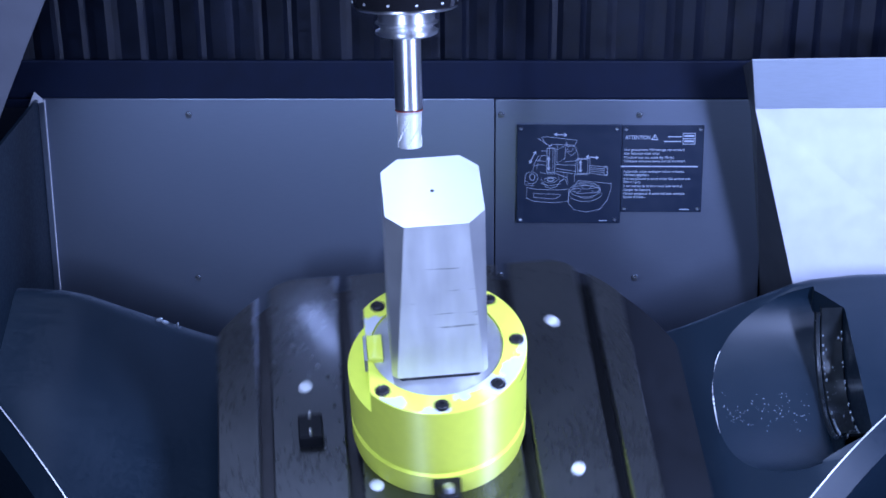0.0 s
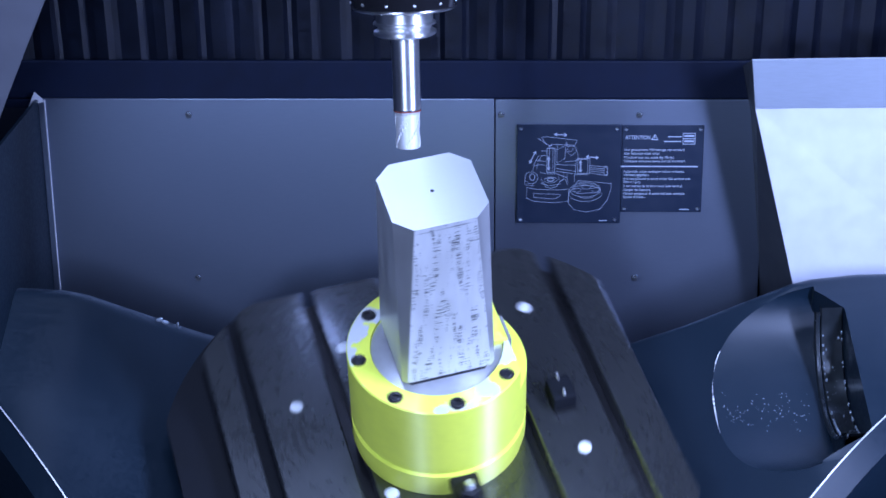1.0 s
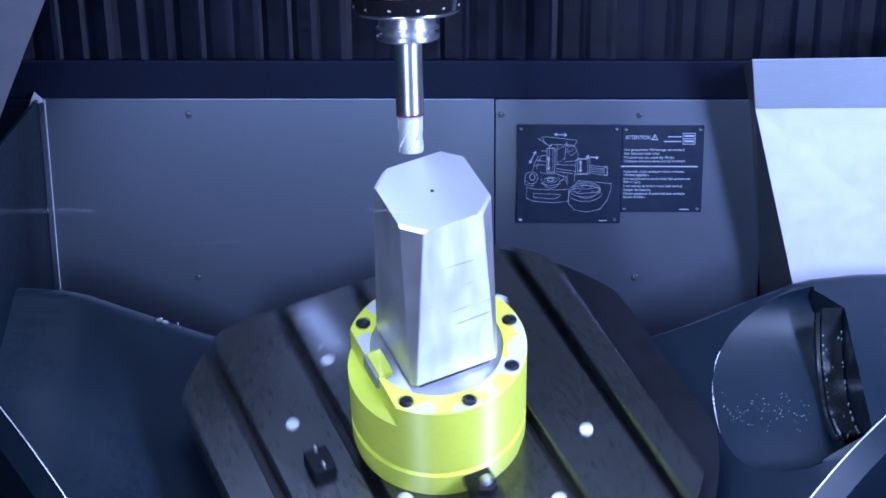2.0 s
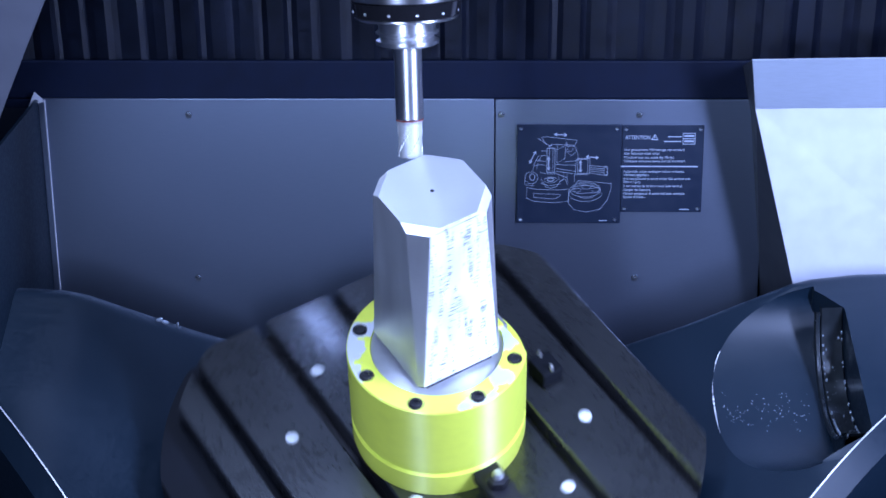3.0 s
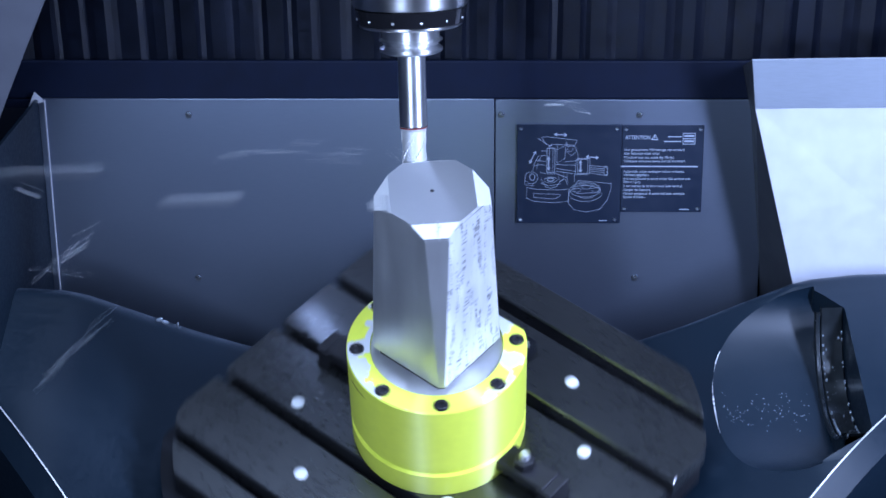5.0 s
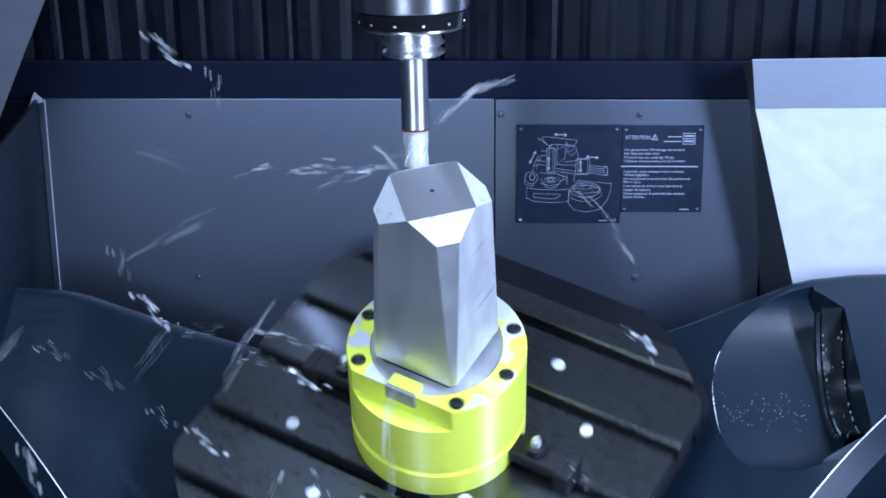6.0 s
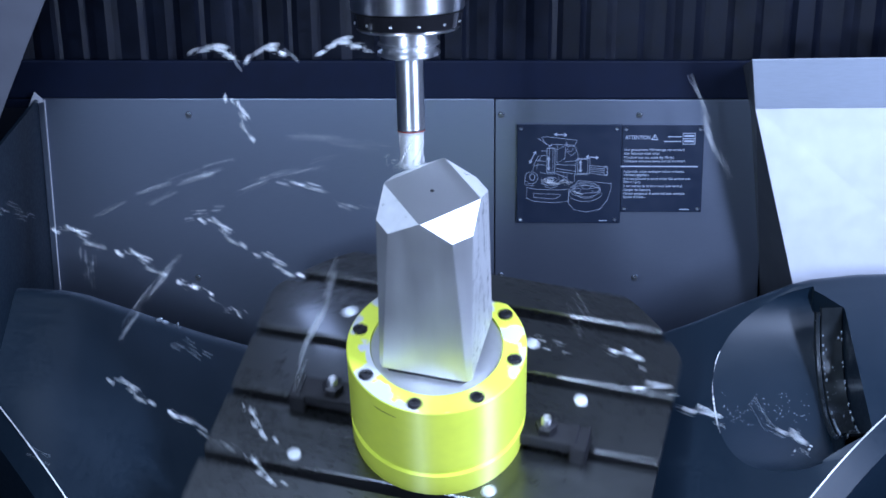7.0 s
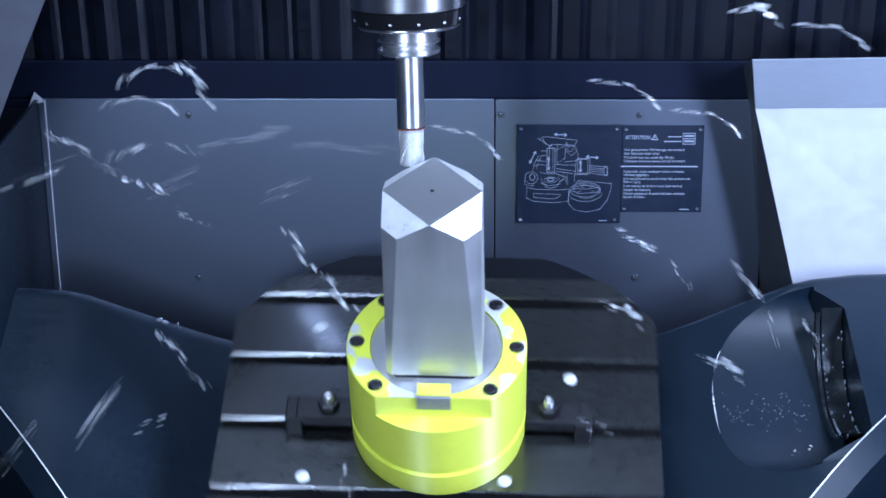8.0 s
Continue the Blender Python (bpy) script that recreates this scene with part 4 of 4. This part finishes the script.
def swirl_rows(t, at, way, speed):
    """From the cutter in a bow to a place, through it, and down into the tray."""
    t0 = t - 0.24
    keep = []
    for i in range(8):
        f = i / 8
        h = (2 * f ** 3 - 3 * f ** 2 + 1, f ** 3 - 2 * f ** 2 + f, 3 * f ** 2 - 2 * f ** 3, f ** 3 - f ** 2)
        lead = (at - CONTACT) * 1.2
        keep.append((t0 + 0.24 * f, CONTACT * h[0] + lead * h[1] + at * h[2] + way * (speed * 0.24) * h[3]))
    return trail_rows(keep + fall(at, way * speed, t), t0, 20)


for t0, n in ((3.42, 7), (3.52, 6), (3.96, 5), (4.08, 4), (4.36, 8), (4.48, 9), (4.58, 8)):
    for i in range(n):
        throw(t0 + rnd.uniform(-0.04, 0.04), (-1, rnd.uniform(-0.6, 0.0), rnd.uniform(-0.75, -0.25)), rnd.uniform(2.2, 4.2), STRINGS[5])
t0 = 4.72
while t0 < 7.97:
    kind = rnd.random()
    if kind < 0.17:
        throw(t0, (rnd.uniform(-1, -0.5), rnd.uniform(-0.8, 0.1), rnd.uniform(-0.75, 0.3)), rnd.uniform(0.9, 2.0), rnd.choice(STRINGS))
    elif kind < 0.80:
        throw(t0, (-1, rnd.uniform(-0.6, 0.15), rnd.uniform(-0.35, 0.45)), rnd.uniform(1.5, 2.8), rnd.choice(STRINGS[2:]), rnd.uniform(0.42, 0.72))
    else:
        throw(t0, (rnd.uniform(-0.1, 1), rnd.uniform(-0.8, 0.3), rnd.uniform(-0.1, 0.7)), rnd.uniform(1.0, 2.2), rnd.choice(STRINGS))
    t0 += 0.030 if t0 > 5.55 else 0.04

resting = []
for t, x, y, z in ((6.05, 0.4230, -0.0010, -0.0607), (6.75, 0.2620, -0.150, slope(0.2620))):
    c = tagged(new("metal_chip", STRINGS[4]), "curled aluminium chip that comes to rest on the cradle arm", "metal chip", "resting chips")
    resting.append((c, t, LEAN @ Vector((x, y, z + 0.002))))

# ---- what moves ----
DEV = [(0.0, 0.0), (0.2, 0.6), (0.4, 1.3), (0.5, 0.7), (1.0, 1.3), (1.3, 2.6), (1.5, 1.6), (2.8, -0.8), (3.0, -2.0), (3.3, -0.6), (3.5, -1.5), (3.8, -1.0),
       (4.0, -5.0), (4.5, -3.4), (6.0, -1.6), (6.2, 0.0), (6.5, 1.5), (7.0, 4.3), (7.5, 5.4), (8.0, 6.5)]


def table_angle(t):
    """Degrees by which the table has turned."""
    return 94.21 + 189.474 * t + float(np.interp(t, [d[0] for d in DEV], [d[1] for d in DEV]))


TOOL = [
    (0.0, -0.0017, 0.0057, -0.0), (0.1, -0.0017, 0.0026, -0.0001), (0.2, 0.0035, -0.0055, -0.0002), (0.3, 0.0035, -0.0063, -0.0003), (0.4, 0.0006, 0.0012, -0.0004), (0.5, -0.0023, 0.007, -0.0005),
    (0.6, -0.0012, 0.0014, -0.0006), (0.7, 0.0029, -0.0051, -0.0007), (0.8, 0.0012, -0.005, -0.0008), (0.9, -0.0023, 0.0025, -0.0009), (1.0, -0.0035, 0.0063, -0.001), (1.1, -0.0006, -0.0014, -0.0011),
    (1.2, 0.0012, -0.0054, -0.0012), (1.3, 0.0006, -0.0053, -0.0013), (1.4, -0.0035, 0.0022, -0.0014), (1.5, -0.0035, 0.0023, -0.0015), (1.6, 0.0018, -0.0042, -0.0016), (1.7, 0.0023, -0.0054, -0.0016),
    (1.8, -0.0006, 0.0015, -0.0022), (1.9, -0.0026, 0.0061, -0.0027), (2.0, -0.0006, 0.0015, -0.0032), (2.1, 0.0023, -0.0054, -0.0037), (2.2, 0.0018, -0.0042, -0.0043), (2.3, -0.0014, 0.0034, -0.0048),
    (2.4, -0.0025, 0.0058, -0.0053), (2.5, 0.0002, -0.0005, -0.0058), (2.6, 0.0026, -0.0061, -0.0064), (2.7, 0.0011, -0.0025, -0.0069), (2.8, -0.0017, 0.0025, -0.0074), (2.9, -0.0035, 0.006, -0.0077),
    (3.0, -0.0012, -0.0004, -0.0079), (3.1, 0.0012, -0.0059, -0.0081), (3.2, 0.0006, -0.0056, -0.0083), (3.3, -0.0023, 0.0036, -0.0086), (3.4, -0.0035, 0.0038, -0.0088), (3.5, 0.0006, -0.0041, -0.009),
    (3.6, 0.0023, -0.0088, -0.0093), (3.7, 0.0012, -0.0029, -0.0095), (3.8, -0.0023, 0.0047, -0.0097), (3.9, -0.0017, 0.0041, -0.0099), (4.0, 0.0012, -0.0038, -0.0102), (4.1, 0.0029, -0.0069, -0.0104),
    (4.2, -0.0012, -0.0001, -0.0106), (4.3, -0.0035, 0.0075, -0.0109), (4.4, 0.0002, -0.0005, -0.0111), (4.5, 0.0041, -0.0068, -0.0113), (4.6, 0.0011, -0.0025, -0.0115), (4.7, -0.0021, 0.0048, -0.012),
    (4.8, -0.0021, 0.0048, -0.0125), (4.9, 0.0011, -0.0025, -0.013), (5.0, 0.0026, -0.0061, -0.0134), (5.1, 0.0002, -0.0005, -0.0139), (5.2, -0.0025, 0.0058, -0.0144), (5.3, -0.0014, 0.0034, -0.0148),
    (5.4, 0.0018, -0.0042, -0.0153), (5.5, 0.0023, -0.0054, -0.0158), (5.6, -0.0006, 0.0015, -0.0163), (5.7, -0.0026, 0.0061, -0.0167), (5.8, -0.0006, 0.0015, -0.0172), (5.9, 0.0023, -0.0054, -0.0177),
    (6.0, 0.0047, -0.0049, -0.0181), (6.1, 0.0012, 0.0017, -0.0182), (6.2, -0.0023, 0.0092, -0.0183), (6.3, -0.0012, 0.0043, -0.0184), (6.4, 0.0023, -0.0046, -0.0185), (6.5, 0.0029, -0.0053, -0.0186),
    (6.6, -0.0017, 0.0046, -0.0186), (6.7, -0.0035, 0.0055, -0.0187), (6.8, -0.0017, 0.0007, -0.0188), (6.9, 0.0012, -0.0058, -0.0189), (7.0, 0.0, -0.0049, -0.019), (7.1, -0.0025, 0.0058, -0.019),
    (7.2, -0.0014, 0.0034, -0.0191), (7.3, 0.0018, -0.0042, -0.0192), (7.4, 0.0023, -0.0054, -0.0193), (7.5, 0.0, -0.0012, -0.0194), (7.6, -0.0023, 0.0046, -0.0195), (7.7, -0.0012, 0.0022, -0.0195),
    (7.8, 0.0023, -0.0067, -0.0196), (7.9, 0.0018, -0.0042, -0.0197), (8.0, 0.0, -0.0, -0.0198),
]
TOOL_AT = (-0.0205, 0.066, 0.3725)


def motions():
    times = [i / 10 for i in range(81)]
    turn = [(t, LEAN @ pose(0, 0, 0, 0, 0, table_angle(t))) for t in times]
    for thing in (table, fixture, blank, *clamps):
        walk(thing, turn)
    walk(spindle, [(t, Matrix.Translation(LEAN @ Vector((TOOL_AT[0] + x, TOOL_AT[1] + y, TOOL_AT[2] + z)))) for t, x, y, z in TOOL])
    for k, j, n, s in slices:
        # a fragment turns with the blank until the cutter throws it off, tumbling, into the tray
        leave = (1.85, 2.35, 3.12, 4.82, 5.08, 5.40)[j] + 0.07 * k + 0.02 * n
        throw_v = Vector((-8.5 - 0.5 * n, -0.8 + 0.6 * (n % 3), 0.8 - 0.8 * (n % 2)))
        rows = []
        for i in range(81):
            t = i / 10
            m = LEAN @ pose(0, 0, 0, 0, 0, table_angle(min(t, leave)))
            d = min(t - leave, 0.13)
            if t > leave:
                m = Matrix.Translation(throw_v * d + Vector((0, 0, max(-1.0, -4.9 * (t - leave) ** 2)))) @ m
            rows.append((t, m))
        walk(s, rows)
    for c, t, v, spin, bound in chips:
        walk(c, chip_rows(t, v, spin, bound))
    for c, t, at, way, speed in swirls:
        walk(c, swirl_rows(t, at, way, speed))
    for c, t, end in resting:
        start = LEAN @ Vector((0, 0, 0.28))
        rows = [(0.0, Matrix.Translation(start)), (t, Matrix.Translation(start)), (t + 0.05, Matrix.Translation(CONTACT))]
        for i in range(1, 6):
            f = i / 5
            p = CONTACT.lerp(end, f) + Vector((0, 0, 0.5 * f * (1 - f)))
            rows.append((t + 0.05 + 0.07 * i, Matrix.Translation(p) @ pose(0, 0, 0, 50 * i, 30 * i, 0)))
        walk(c, rows + [(8.0, rows[-1][1])])


motions()
